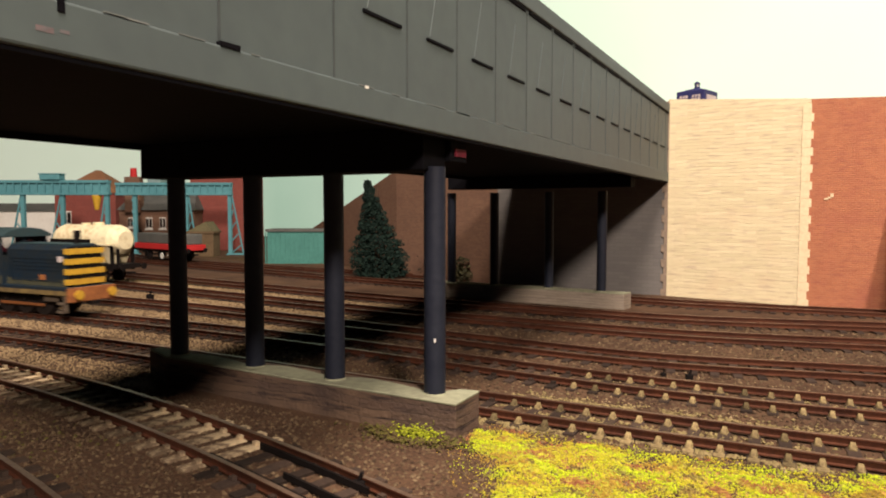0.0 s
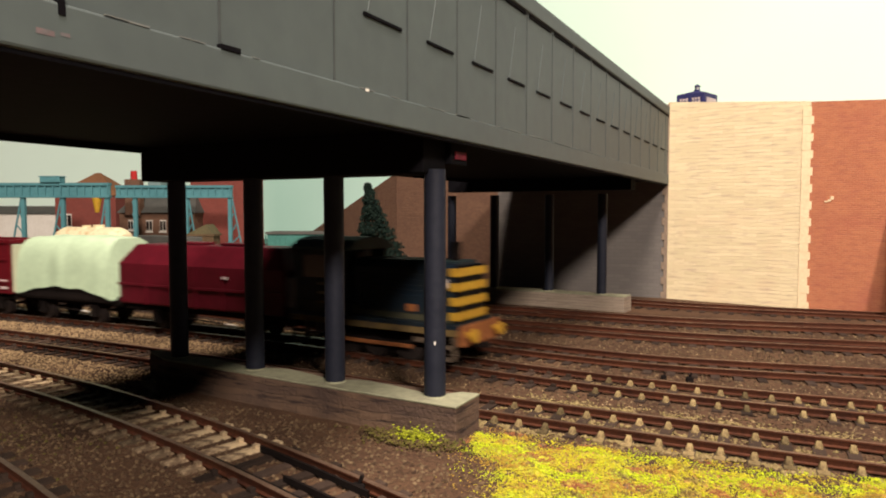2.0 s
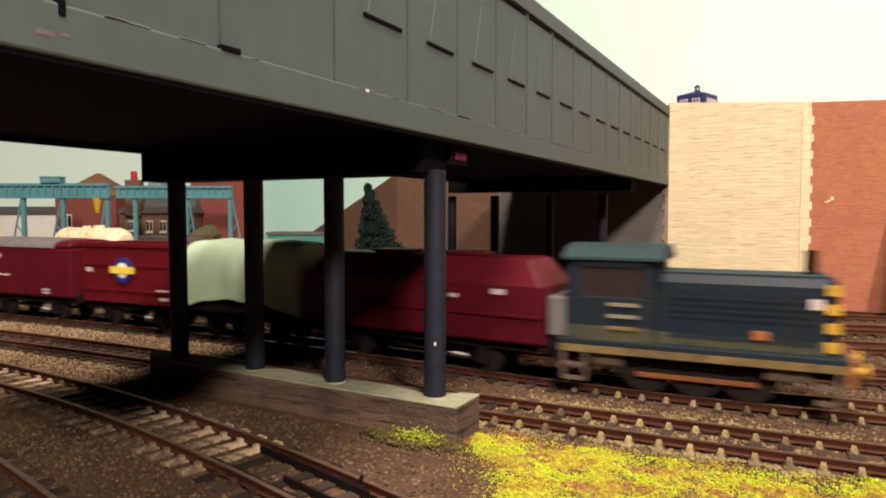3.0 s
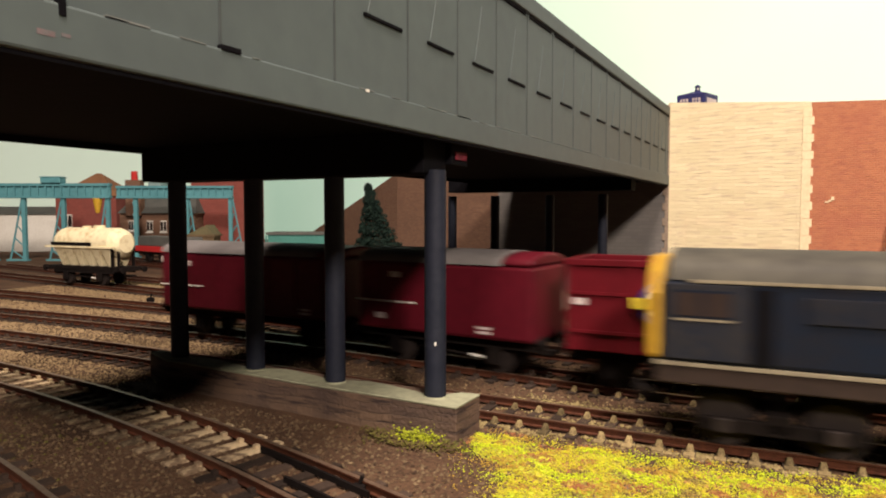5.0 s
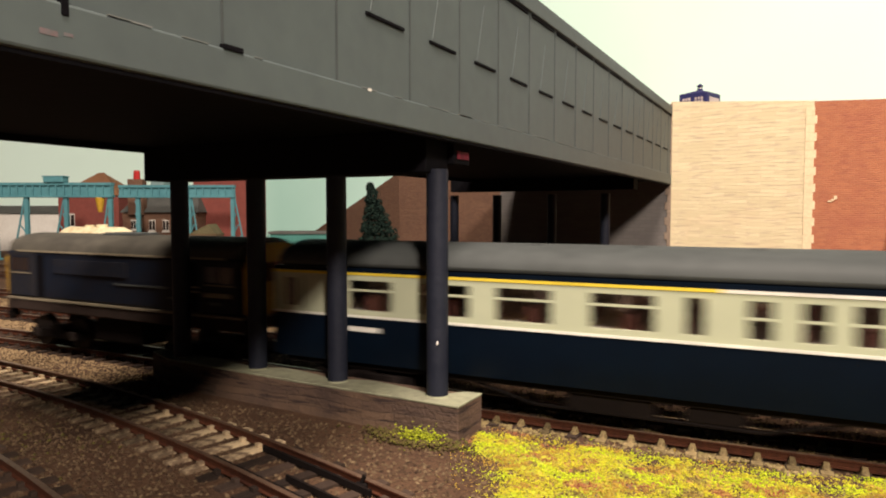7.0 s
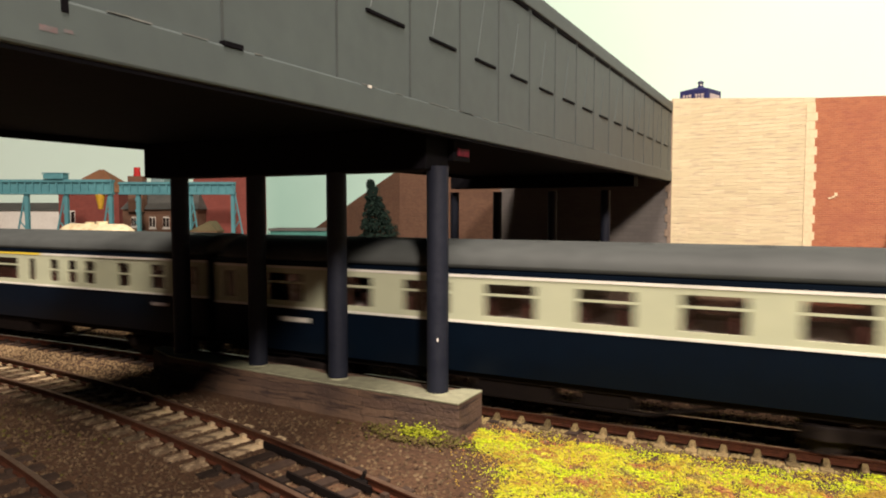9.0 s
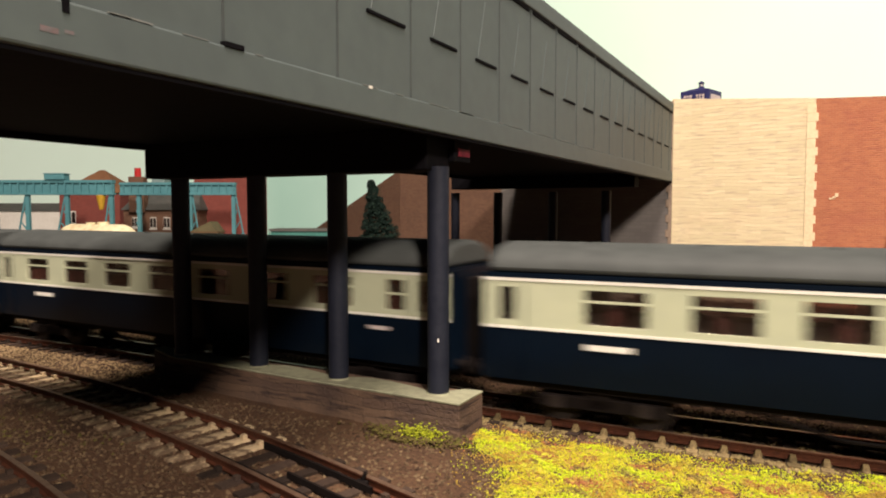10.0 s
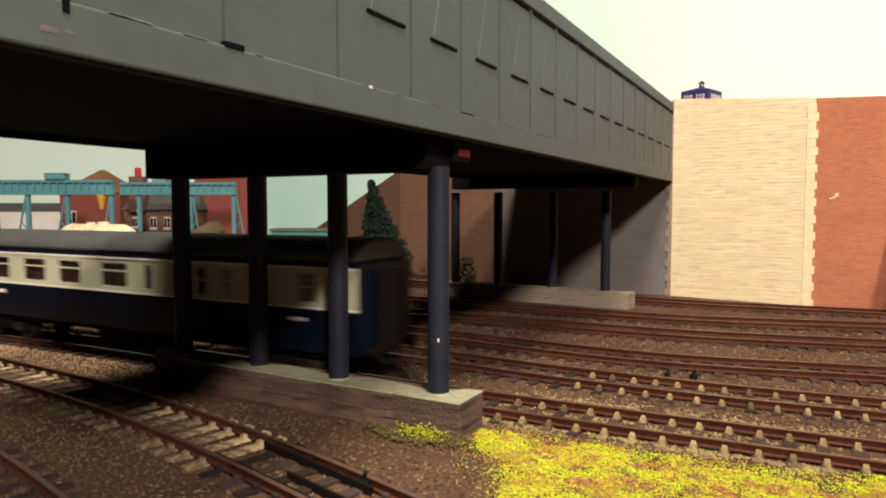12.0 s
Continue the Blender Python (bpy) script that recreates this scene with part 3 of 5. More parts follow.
TINTS = {
    "yellow": [(0.47, 0.45, 0.022), (0.4, 0.42, 0.02), (0.53, 0.47, 0.035), (0.37, 0.35, 0.03)],
    "green": [(0.42, 0.52, 0.014), (0.5, 0.6, 0.02), (0.3, 0.37, 0.02), (0.44, 0.5, 0.02)],
    "orange": [(0.36, 0.25, 0.035), (0.33, 0.2, 0.035), (0.4, 0.29, 0.04), (0.28, 0.19, 0.04)],
    "red": [(0.3, 0.1, 0.05), (0.27, 0.12, 0.05), (0.33, 0.15, 0.055), (0.24, 0.1, 0.05)],
    "soil": [(0.12, 0.08, 0.035), (0.18, 0.13, 0.05), (0.24, 0.19, 0.05), (0.1, 0.065, 0.035)],
}
for tint, places in patches.items():
    crumbs("turf_" + tint, hues("turf_" + tint, TINTS[tint]), tint + " scatter turf crumbs beside the track", "grass", places, 0.1, 0.3, 0.05, 0.9)
spots = [(random.gauss(-100, 7), random.gauss(169, 2.6), GZ + random.random() * 1.6) for _ in range(2200)]
spots += [(random.gauss(-215, 24), random.gauss(118, 7), GZ + random.random() * 0.4) for _ in range(220)]
spots += [(random.gauss(-560, 80), random.gauss(432, 4), GZ + random.random() * 1.2) for _ in range(900)]
spots += [(random.uniform(-800, -420), random.gauss(690, 22), GZ + random.random() * 1.5) for _ in range(1500)]
clump = [(random.gauss(-98.5, 3.6), random.gauss(169.2, 1.6), GZ + abs(random.gauss(0, 1.6))) for _ in range(900)]
crumbs("green_clump", hues("clump_green", [(0.2, 0.24, 0.012), (0.3, 0.34, 0.015), (0.15, 0.16, 0.02)]), "yellow-green turf clump at the plinth's foot", "grass", clump, 0.2, 0.6)
crumbs("moss", MOSS, "dull green moss on the ballast", "grass", spots, 0.25, 0.7, 0.0)

# ---- the road bridge
BX, BW = -94.0, -222.0
bridge = thing("road_bridge", "grey painted model road bridge with plated parapets", "bridge", BX, 300, 0)


def bb(*rows):
    return boxes(*[(a - BX, b - BX, c - 300, d - 300, e, f) for a, b, c, d, e, f in rows])


part("parapet", bb((BX - 2.6, BX, 36, 552, 86.4, 145)), GREY, bridge, "grey plated parapet", bev=0.4)
part("edge_beam", bb((BW, BW + 2.6, 36, 552, 86.4, 92)), SHADEBLACK, bridge, "low dark edge beam", bev=0.4)
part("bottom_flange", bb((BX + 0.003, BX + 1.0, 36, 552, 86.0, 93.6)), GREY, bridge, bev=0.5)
part("flange_lip", bb((BX - 1.6, BX + 0.4, 36, 552, 85.2, 85.9)), SHADEBLACK, bridge)
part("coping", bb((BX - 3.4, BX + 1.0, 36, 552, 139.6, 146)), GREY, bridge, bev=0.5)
part("deck", bb((BW + 2.7, BX - 2.7, 36, 552, 88.5, 92)), SHADEBLACK, bridge, "deck underside, its shade put into near-black colour")
RIBS = [61, 91, 125] + [157 + 29.4 * i for i in range(14)]
# ribs are thin dark strips drawing the panel seams' shadow lines
for i, y in enumerate(RIBS):
    part("rib", bb((BX + 0.002, BX + 0.22, y - 0.3, y + 0.3, 93.6, 139.6)), SEAM, bridge)
for a, b in zip(RIBS[2:], RIBS[3:] + [RIBS[-1] + 28]):
    w = b - a
    # near-black bars draw the shadow along each ledge and below the coping
    part("ledge", bb((BX, BX + 0.5, a + w * 0.36, a + w * 0.9, 111.2, 112.0)), SHADEBLACK, bridge)
    part("top_strip", bb((BX, BX + 0.5, a + 2.2, b - 2.2, 138.2, 139.5)), SHADEBLACK, bridge)
    # thin raised line drawing each panel's slanting streak
    bm = bmesh.new()
    rod(bm, (BX + 0.1 - BX, a + w * 0.42 - 300, 112.5), (BX + 0.1 - BX, a + w * 0.60 - 300, 131), 0.17, 6)
    part("brace", bm, GREY, bridge)
part("ledge", bb((BX, BX + 1.25, 90.4, 95.1, 93.4, 94.3)), SHADEBLACK, bridge)
part("ledge", bb((BX, BX + 1.2, 60.2, 61.2, 91.8, 95)), SHADEBLACK, bridge)
for i in range(46):
    y = random.uniform(45, 420)
    n = random.uniform(1.5, 9)
    part("worn_edge", bb((BX + 0.9, BX + 1.06, y, y + n, 93.45, 93.45 + random.uniform(0.1, 0.28))), WORN, bridge)
for y, z, n, h in ((57, 88.5, 2.6, 0.8), (60.5, 88.9, 1.4, 0.5)):
    part("red_scuff", bb((BX + 0.9, BX + 1.04, y, y + n, z, z + h)), SCUFF, bridge, "faint red scuff")
part("paint_fleck", bb((BX + 0.9, BX + 1.12, 136, 137.4, 93.0, 93.7)), WHITE, bridge, "pale paint fleck")
part("crosshead", bb((BW, BX - 5, 174.5, 188.5, 75.8, 88.45)), SHADEBLACK, bridge, "dark pier crosshead", bev=0.4)
part("crosshead", bb((BW - 18, BX - 8, 461, 474, 79.5, 88.45)), SHADEBLACK, bridge, "dark pier crosshead", bev=0.4)
part("packing_block", bb((BX - 18, BX - 3, 188.6, 200, 79, 88.45)), SHADEBLACK, bridge, "black packing block beside the crosshead", bev=0.4)
part("red_patch", bb((BX - 3, BX - 2.6, 191, 198.5, 80.8, 83.2)), material("scuffed_red", (0.22, 0.02, 0.04), (0.05, 0.01, 0.015), 3), bridge, "scuffed red paint patch")


def column(x, y, lean=0.0):
    bm = bmesh.new()
    for i in range(7):
        z0, z1 = 7 + i * 10, 7 + (i + 1) * 10
        rod(bm, (lean * i / 7, 0, z0), (lean * (i + 1) / 7, 0, z1 + 0.01), 3.35, 20)
    c = thing("bridge_column", "black painted round bridge column on a stone plinth", "column", x, y, 0, random.uniform(0, 360), group="bridge columns")
    part("shaft", bm, COLUMN, c, smooth=True)
    bm = bmesh.new()
    rod(bm, (0, 0, 7.3), (0, 0, 8.1), 3.9, 14, 3.4)
    part("glue_collar", bm, CONCRETE, c, "rough pale glue ring")
    return c


for x, y in ((-98.7, 181.0), (-137.0, 181.5), (-173.5, 182.6), (-214.0, 184.0)):
    column(x, y)
for x, y in ((-122.1, 465.5), (-161.5, 469), (-205, 470), (-240, 468)):
    column(x, y)
fleck = part("paint_chip", boxes((-0.25, 0.25, -0.3, 0.3, -0.5, 0.5)), WHITE, None)
fleck.matrix_world = pose(-97.0 * MM, 177.9 * MM, 24.6 * MM, 0, 0, 27)
tagged(fleck, "white chip in the column's paint", "paint chip")


def plinth(name, label, pts, z1, mat, top=None):
    """A low wall of stone card with a cement top, an outline in plan."""
    cx, cy = sum(p[0] for p in pts) / len(pts), sum(p[1] for p in pts) / len(pts)
    t = thing(name, label, "plinth", cx, cy, 0)
    bm = bmesh.new()
    prism(bm, [(x - cx, y - cy) for x, y in pts], "z", -5, z1 - 0.8)
    part("stone_sides", bm, mat, t, bev=0.3)
    bm = bmesh.new()
    prism(bm, [(x - cx, y - cy) for x, y in (top or pts)], "z", z1 - 0.79, z1)
    part("cement_top", bm, CONCRETE, t, "uneven pale cement top", bev=0.3)
    return t


# cement's back edge cut in scallops to draw the columns' shadows by shape
SHADE_SCALLOPS = []
for right, left in ((-99, -137), (-137, -173.5), (-173.5, -214)):
    for i in range(1, 9):
        f = i / 9
        SHADE_SCALLOPS.append((right + (left - right) * f, 180.6 + 1.5 * (100 + right) / -100 + 9.0 * f ** 0.6 * (1 - f ** 9)))
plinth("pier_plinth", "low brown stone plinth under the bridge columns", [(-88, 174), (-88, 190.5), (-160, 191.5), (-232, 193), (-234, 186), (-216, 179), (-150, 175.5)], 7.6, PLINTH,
       [(-216, 178.8), (-150, 175.3), (-87.8, 173.8), (-87.8, 190.4), (-94, 189.5), (-99, 183)] + SHADE_SCALLOPS + [(-233, 191), (-233.6, 186)])
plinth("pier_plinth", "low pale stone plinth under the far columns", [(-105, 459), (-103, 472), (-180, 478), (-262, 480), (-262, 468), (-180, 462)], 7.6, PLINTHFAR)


# ---- walls
def wall(name, label, a, b, z1, mat, thick=6, z0=-6, z1b=None):
    """An upright wall from a to b in plan, its face towards the front; its top may slope."""
    d = Vector((b[0] - a[0], b[1] - a[1], 0))
    bm = bmesh.new()
    prism(bm, [(0, z0), (d.length, z0), (d.length, z1 if z1b is None else z1b), (0, z1)], "y", 0, thick)
    ob = part(name, bm, mat, None)
    ob.matrix_world = pose(a[0] * MM, a[1] * MM, 0, 0, 0, math.degrees(math.atan2(d.y, d.x)))
    return tagged(ob, label, "wall", kind="structure")


wall("wall_stone", "tall retaining wall of pale coursed stone card", (-94, 551), (3.5, 534.5), 149.5, STONE, z1b=140.5)
wall("wall_brick", "tall retaining wall of red brick card", (3.6, 534.2), (75, 518), 140.2, REDBRICK, z1b=135)
wall("wall_brick_return", "return face of the red brick wall", (75.1, 518), (110, 430), 135, REDBRICK)
wall("wall_abutment", "abutment wall under the bridge, its shade put into dark grey", (-238, 552.5), (-94.2, 552), 90, SHADEDSTONE)
wall("wall_wing_low", "brown brick wing wall with a sloping top", (-731, 820.4), (-374, 603.7), -4, BROWNBRICK, z1b=106)
wall("wall_wing", "brown brick wing wall behind the abutment", (-373.9, 603.65), (-238.2, 553), 106, BROWNBRICK)
# out-of-view wedge, added to cast the dark edge on the brick wall
bm = bmesh.new()
prism(bm, [(521, -5), (500, -5), (521, 66)], "x", 50.5, 66)
tagged(part("wall_buttress", bm, REDBRICK, None), "unseen sloping red brick wedge added to shade the wall's right edge", "buttress", kind="structure")
bm = bmesh.new()
for i in range(26):
    w = 2.2 if i % 2 else 4.2
    box(bm, -w, 0.6, -0.25, 0.4, -4 + i * 5.85, -4 + i * 5.85 + 5.7)
q = part("quoin_strip", bm, QUOINDULL, None)
q.matrix_world = pose(-93.5 * MM, 550.9 * MM, 0, 0, 0, -9.6)
tagged(q, "toothed grey-brown quoin stones at the wall's end", "quoin", kind="structure")
bm = bmesh.new()
for i in range(24):
    w = 0.4 if i % 2 else 1.8
    box(bm, -5.2, w, -0.25, 0.4, -4 + i * 5.85, -4 + i * 5.85 + 5.7)
q = part("quoin_strip", bm, QUOIN, None)
q.matrix_world = pose(3.5 * MM, 534.2 * MM, 0, 0, 0, -10)
tagged(q, "toothed pale quoin stones between stone and brick", "quoin", kind="structure")


scratch = part("wall_scratch", boxes((-2.6, -0.4, -0.3, 0.3, -0.9, 0.1), (-0.5, 1.2, -0.3, 0.3, -0.2, 1.1), (1.0, 2.8, -0.3, 0.3, 0.8, 3.2)), QUOIN, None)
scratch.matrix_world = pose(15.5 * MM, 531.3 * MM, 72 * MM, 0, 0, -12.8)
tagged(scratch, "pale scratch in the red brick wall", "scratch", kind="structure")


# ---- the goods yard behind the bridge
def truss_leg(t, u, v, z1, spread, side):
    """An A-shaped leg: a post and a slanting strut with lacing."""
    part("post", boxes((u - 2.6, u + 2.6, v - 2.6, v + 2.6, -4, z1)), TEAL, t)
    bm = bmesh.new()
    rod(bm, (u + side * spread, v, -4), (u + side * 3, v, z1), 1.3, 6)
    part("strut", bm, TEAL, t)
    for i in range(5):
        f0, f1 = i / 5, (i + 0.8) / 5
        a = spread * (1 - f0)
        c = spread * (1 - f1)
        bm = bmesh.new()
        rod(bm, (u, v, -2 + z1 * f0), (u + side * max(c, 5), v, -2 + z1 * f1), 1.0, 5)
        part("lacing", bm, TEAL, t)
    part("foot", boxes((min(u - 5, u + side * (spread + 3)), max(u + 5, u + side * (spread + 3)), v - 4, v + 4, -4, -1)), TEAL, t)


def gantry(name, label, u0, u1, v, z0, z1, legs, tilt=0.0):
    x, y = yard(0, v)
    t = thing(name, label, "gantry crane", x, y, 0, 27.9 + tilt, group="gantry cranes")
    part("beam", boxes((u0, u1, -5, 5, z1 - 4, z1), (u0, u1, -5, 5, z0, z0 + 3), (u0, u1, -2, 2, z0 + 3, z1 - 4)), TEAL, t, bev=0.3)
    u = u0 + 6
    while u < u1:
        part("stiffener", boxes((u - 0.9, u + 0.9, -4.6, 4.6, z0 + 3, z1 - 4)), TEAL, t)
        u += 11
    for lu, side, spread in legs:
        truss_leg(t, lu, 0, z0, spread, side)
    return t


gantry("gantry_crane", "turquoise model gantry crane over the yard sidings", -490, -316, 1020, 86, 105, [(-320, 1, 20), (-385, 1, 16), (-462, -1, 2)])
g = gantry("gantry_crane", "turquoise model gantry crane beside a brick building", -720, -470, 960, 85, 106, [(-474, -1, 18), (-537, -1, 22), (-593, -1, 22), (-640, 1, 6)], 0)
part("crab", boxes((-565, -537, -8, 8, 106.2, 114)), TEAL, g, bev=1)
part("crab_roof", boxes((-566, -536, -8.5, 8.5, 114.1, 115.4)), TEAL, g)
bm = bmesh.new()
rod(bm, (-489, 0, 85), (-489, 0, 64), 7, 8, 3)
part("hook_block", bm, YELLOW, g, "yellow hook block", bev=1)


def house(name, label, u0, u1, v, depth, z1, mat, roof_mat, roof=0, hip=0.0, windows=(), base=-4):
    x, y = yard((u0 + u1) / 2, v)
    t = thing(name, label, "building", x, y, 0, 27.9)
    w = (u1 - u0) / 2
    part("wall", boxes((-w, w, 0, depth, base, z1)), mat, t, bev=0.3)
    if roof:
        bm = bmesh.new()
        b = [bm.verts.new(p) for p in ((-w - 3, -3, z1), (w + 3, -3, z1), (w + 3, depth + 3, z1), (-w - 3, depth + 3, z1))]
        r = [bm.verts.new(p) for p in ((-w + hip * w, depth / 2, z1 + roof), (w - hip * w, depth / 2, z1 + roof))]
        bm.faces.new(b)
        for f in ((b[0], b[1], r[1], r[0]), (b[2], b[3], r[0], r[1])):
            bm.faces.new(f)
        bm.faces.new((b[1], b[2], r[1]))
        bm.faces.new((b[3], b[0], r[0]))
        part("roof", bm, roof_mat, t)
    else:
        part("roof", boxes((-w - 2, w + 2, -2, depth + 2, z1 + 0.05, z1 + 3)), roof_mat, t)
    for wx, wz, ww, wh in windows:
        k = part("window", boxes((wx - ww / 2, wx + ww / 2, -0.8, 0.5, wz, wz + wh)), WHITE, t, "white window frame")
        for s in (-1, 1):
            part("pane", boxes((wx + (0.25 * s - 0.2) * ww, wx + (0.25 * s + 0.2) * ww, -1.2, -0.7, wz + wh * 0.1, wz + wh * 0.92)), GLASS, k)
        part("sill", boxes((wx - ww * 0.62, wx + ww * 0.62, -2.2, -0.7, wz - 2, wz - 0.1)), WHITE, k)
    return t


house("brick_warehouse", "tall plain red brick warehouse", -420, -328, 1130, 110, 128, BRICKDARK, SLATE)
h = house("brick_house", "low brown brick house with white sash windows", -520, -400, 1090, 70, 64, BROWNBRICK, SLATE, 28, 0.15, [(-12, 34, 10, 18), (10, 34, 10, 18), (-42, 36, 8, 16)])
part("chimney", boxes((-48, -24, -6, 10, 60, 117)), BROWNBRICK, h, bev=0.5)
bm = bmesh.new()
rod(bm, (-36, 2, 117), (-36, 2, 131), 5.4, 12, 4.8)
part("chimney_pot", bm, REDPAINT, h, "red chimney pot", smooth=True)
house("brick_workshop", "red brick workshop with a hipped brown roof", -640, -540, 1120, 90, 92, BRICKDARK, TILE, 40, 0.92, [(-30, 40, 14, 22)])
# pale block added in place of hill and sky shapes on the backdrop
house("pale_hill_block", "pale low block standing in for painted hills and sky", -860, -660, 1190, 80, 62, WHITE, SLATE, 14, 0.1)
house("tower_block", "pale blue-grey tower block", -560, -536, 1290, 60, 178, material("tower_grey", (0.26, 0.36, 0.36), (0.2, 0.3, 0.3), 4, 0.8), SLATE)
h = house("wooden_hut", "small weathered wooden lineside hut", -372, -334, 985, 30, 30, WOOD, WOOD, 0)
bm = bmesh.new()
prism(bm, [(-19.5, 32.8), (19.5, 32.8), (9, 47)], "y", -2, 32)
part("gable_roof", bm, material("mossy_felt", (0.15, 0.13, 0.07), (0.09, 0.08, 0.045), 2, 0.9), h)
for i in range(9):
    part("board", boxes((-18.5 + i * 4.2, -15 + i * 4.2, -0.8, 0.1, -4, 32)), WOOD, h)
s = house("teal_shed", "flat-roofed teal corrugated shed", -221, -150, 851, 42, 37, TEALDARK, SLATE)
for i in range(13):
    part("corrugation", boxes((-38 + i * 6, -36.4 + i * 6, -0.9, 0.1, -4, 36)), TEALDARK, s)


def foliage(bm, centre, radii, count, size):
    for _ in range(count):
        d = Vector((random.gauss(0, 1), random.gauss(0, 1), random.gauss(0, 1))).normalized()
        p = Vector(centre) + Vector((d.x * radii[0], d.y * radii[1], d.z * radii[2])) * random.uniform(0.72, 1.06)
        a = Vector((random.gauss(0, 1), random.gauss(0, 1), random.gauss(0, 1))).normalized() * size
        b = a.orthogonal().normalized() * size * random.uniform(0.5, 1)
        bm.faces.new([bm.verts.new(p + q) for q in (a, b, -a * 0.7, -b)])


def conifer(u, v, height, width):
    x, y = yard(u, v)
    t = thing("conifer", "dark green model conifer beside the wing wall", "tree", x, y, GZ)
    bm = bmesh.new()
    rod(bm, (0, 0, -0.5), (0, 0, height * 0.95), 2.6, 8, 0.5)
    part("trunk", bm, BARK, t)
    bm = bmesh.new()
    for i in range(13):
        f = i / 12
        r = width / 2 * float(np.interp(f, (0, 0.2, 0.4, 0.55, 0.75, 1), (0.96, 1.0, 0.74, 0.52, 0.38, 0.13)))
        z = height * (0.07 + 0.88 * f)
        sx, sy = -13 * f * 0.8838 + 4, -13 * f * 0.4679 + 2
        k = max(3, int(10 * (1 - f) + 3))
        for j in range(k):
            a = 6.28 * j / k + i
            rr = r * random.uniform(0.5, 0.74)
            foliage(bm, (sx + rr * math.cos(a), sy + rr * math.sin(a), z + random.uniform(-3, 2)), (r * 0.36, r * 0.36, height * 0.045), 90, 1.25)
        foliage(bm, (sx, sy, z), (r * 0.8, r * 0.8, height * 0.05), 160, 1.4)
    part("crown", bm, NEEDLES, t, "tiered dark needles")
    return t


conifer(-65.5, 672, 97, 62)
conifer(-14, 690, 56, 34)
x, y = yard(26, 632)
t = thing("bush", "dark brown lichen bush by the abutment", "bush", x, y, GZ)
bm = bmesh.new()
rod(bm, (0, 0, -0.5), (0, 0, 14), 1.2, 6)
part("stem", bm, BARK, t)
bm = bmesh.new()
for i in range(9):
    foliage(bm, (random.uniform(-12, 12), random.uniform(-7, 7), random.uniform(5, 17)), (8, 8, 7), 150, 1.6)
part("crown", bm, BUSH, t)

# a little blue box with a lamp on top of the wall
t = thing("blue_kiosk", "dark blue model kiosk with a roof lamp on the wall top", "kiosk", -75, 564, 147.2, -17.5)
part("body", boxes((-11.3, 11.3, -11.3, 11.3, -3, 8.2)), BOXBLUE, t, bev=0.5)
bm = bmesh.new()
b = [bm.verts.new(p) for p in ((-10.4, -10.4, 8.22), (10.4, -10.4, 8.22), (10.4, 10.4, 8.22), (-10.4, 10.4, 8.22))]
r = [bm.verts.new(p) for p in ((-2.5, -2.5, 11), (2.5, -2.5, 11), (2.5, 2.5, 11), (-2.5, 2.5, 11))]
bm.faces.new(b), bm.faces.new(r)
for i in range(4):
    bm.faces.new((b[i], b[(i + 1) % 4], r[(i + 1) % 4], r[i]))
part("roof", bm, BOXBLUE, t)
bm = bmesh.new()
rod(bm, (0, 0, 11), (0, 0, 12.2), 2.2, 10)
for a in range(4):
    rod(bm, (1.6 * math.cos(a * 1.57), 1.6 * math.sin(a * 1.57), 12.2), (1.6 * math.cos(a * 1.57), 1.6 * math.sin(a * 1.57), 14.6), 0.35, 5)
k = part("lamp", bm, BOXBLUE, t)
bm = bmesh.new()
rod(bm, (0, 0, 12.21), (0, 0, 14.59), 1.1, 10)
part("lamp_glass", bm, WHITE, k, "pale lamp glass")
bm = bmesh.new()
rod(bm, (0, 0, 14.6), (0, 0, 16.4), 2.7, 10, 0.5)
part("lamp_cap", bm, BOXBLUE, k)
for x in (-5.2, 4.6):
    w = part("window", boxes((x - 3.2, x + 3.2, -11.6, -11.2, 0.4, 4.6)), INK, t, "pale barred window")
    for dx in (-1.1, 1.1):
        part("glazing_bar", boxes((x + dx - 0.3, x + dx + 0.3, -11.8, -11.55, 0.4, 4.6)), BOXBLUE, w)
    part("glazing_bar", boxes((x - 3.2, x + 3.2, -11.8, -11.55, 2.3, 2.8)), BOXBLUE, w)
for x in (-9.8, -0.3, 9.6):
    part("corner_post", boxes((x - 0.9, x + 0.9, -11.9, -11.25, -3, 6.4)), BOXBLUE, t)
part("side_window", boxes((11.2, 11.6, -8, 8, 0.4, 4.6)), INK, t, "pale barred window")

# lump of black plastic and a point motor lever on the ballast
for x, y, s in ((-92.5, 131.5, 1.0), (-432, 345, 1.6), (-38, 281, 0.9), (-48, 281, 0.7)):
    t = thing("point_lever", "small dark point lever on the ballast", "lever", x, y, GZ, 20)
    part("body", boxes((-1.6 * s, 1.6 * s, -1.0 * s, 1.0 * s, -0.5, 2.6 * s)), BLACK, t, bev=0.4)
    bm = bmesh.new()
    rod(bm, (0, 0, 2.4 * s), (0.8 * s, 0, 4.4 * s), 0.5 * s, 8)
    part("handle", bm, BLACK, t)


# ---- rolling stock: built at the origin, x along the track, rail top at z = 0
def bars(t, rows, y, mat=INK):
    for x, z, w, h in rows:
        part("lettering_bar", boxes((x - w / 2, x + w / 2, y - 0.12, y + 0.2, z - h / 2, z + h / 2)), mat, t)


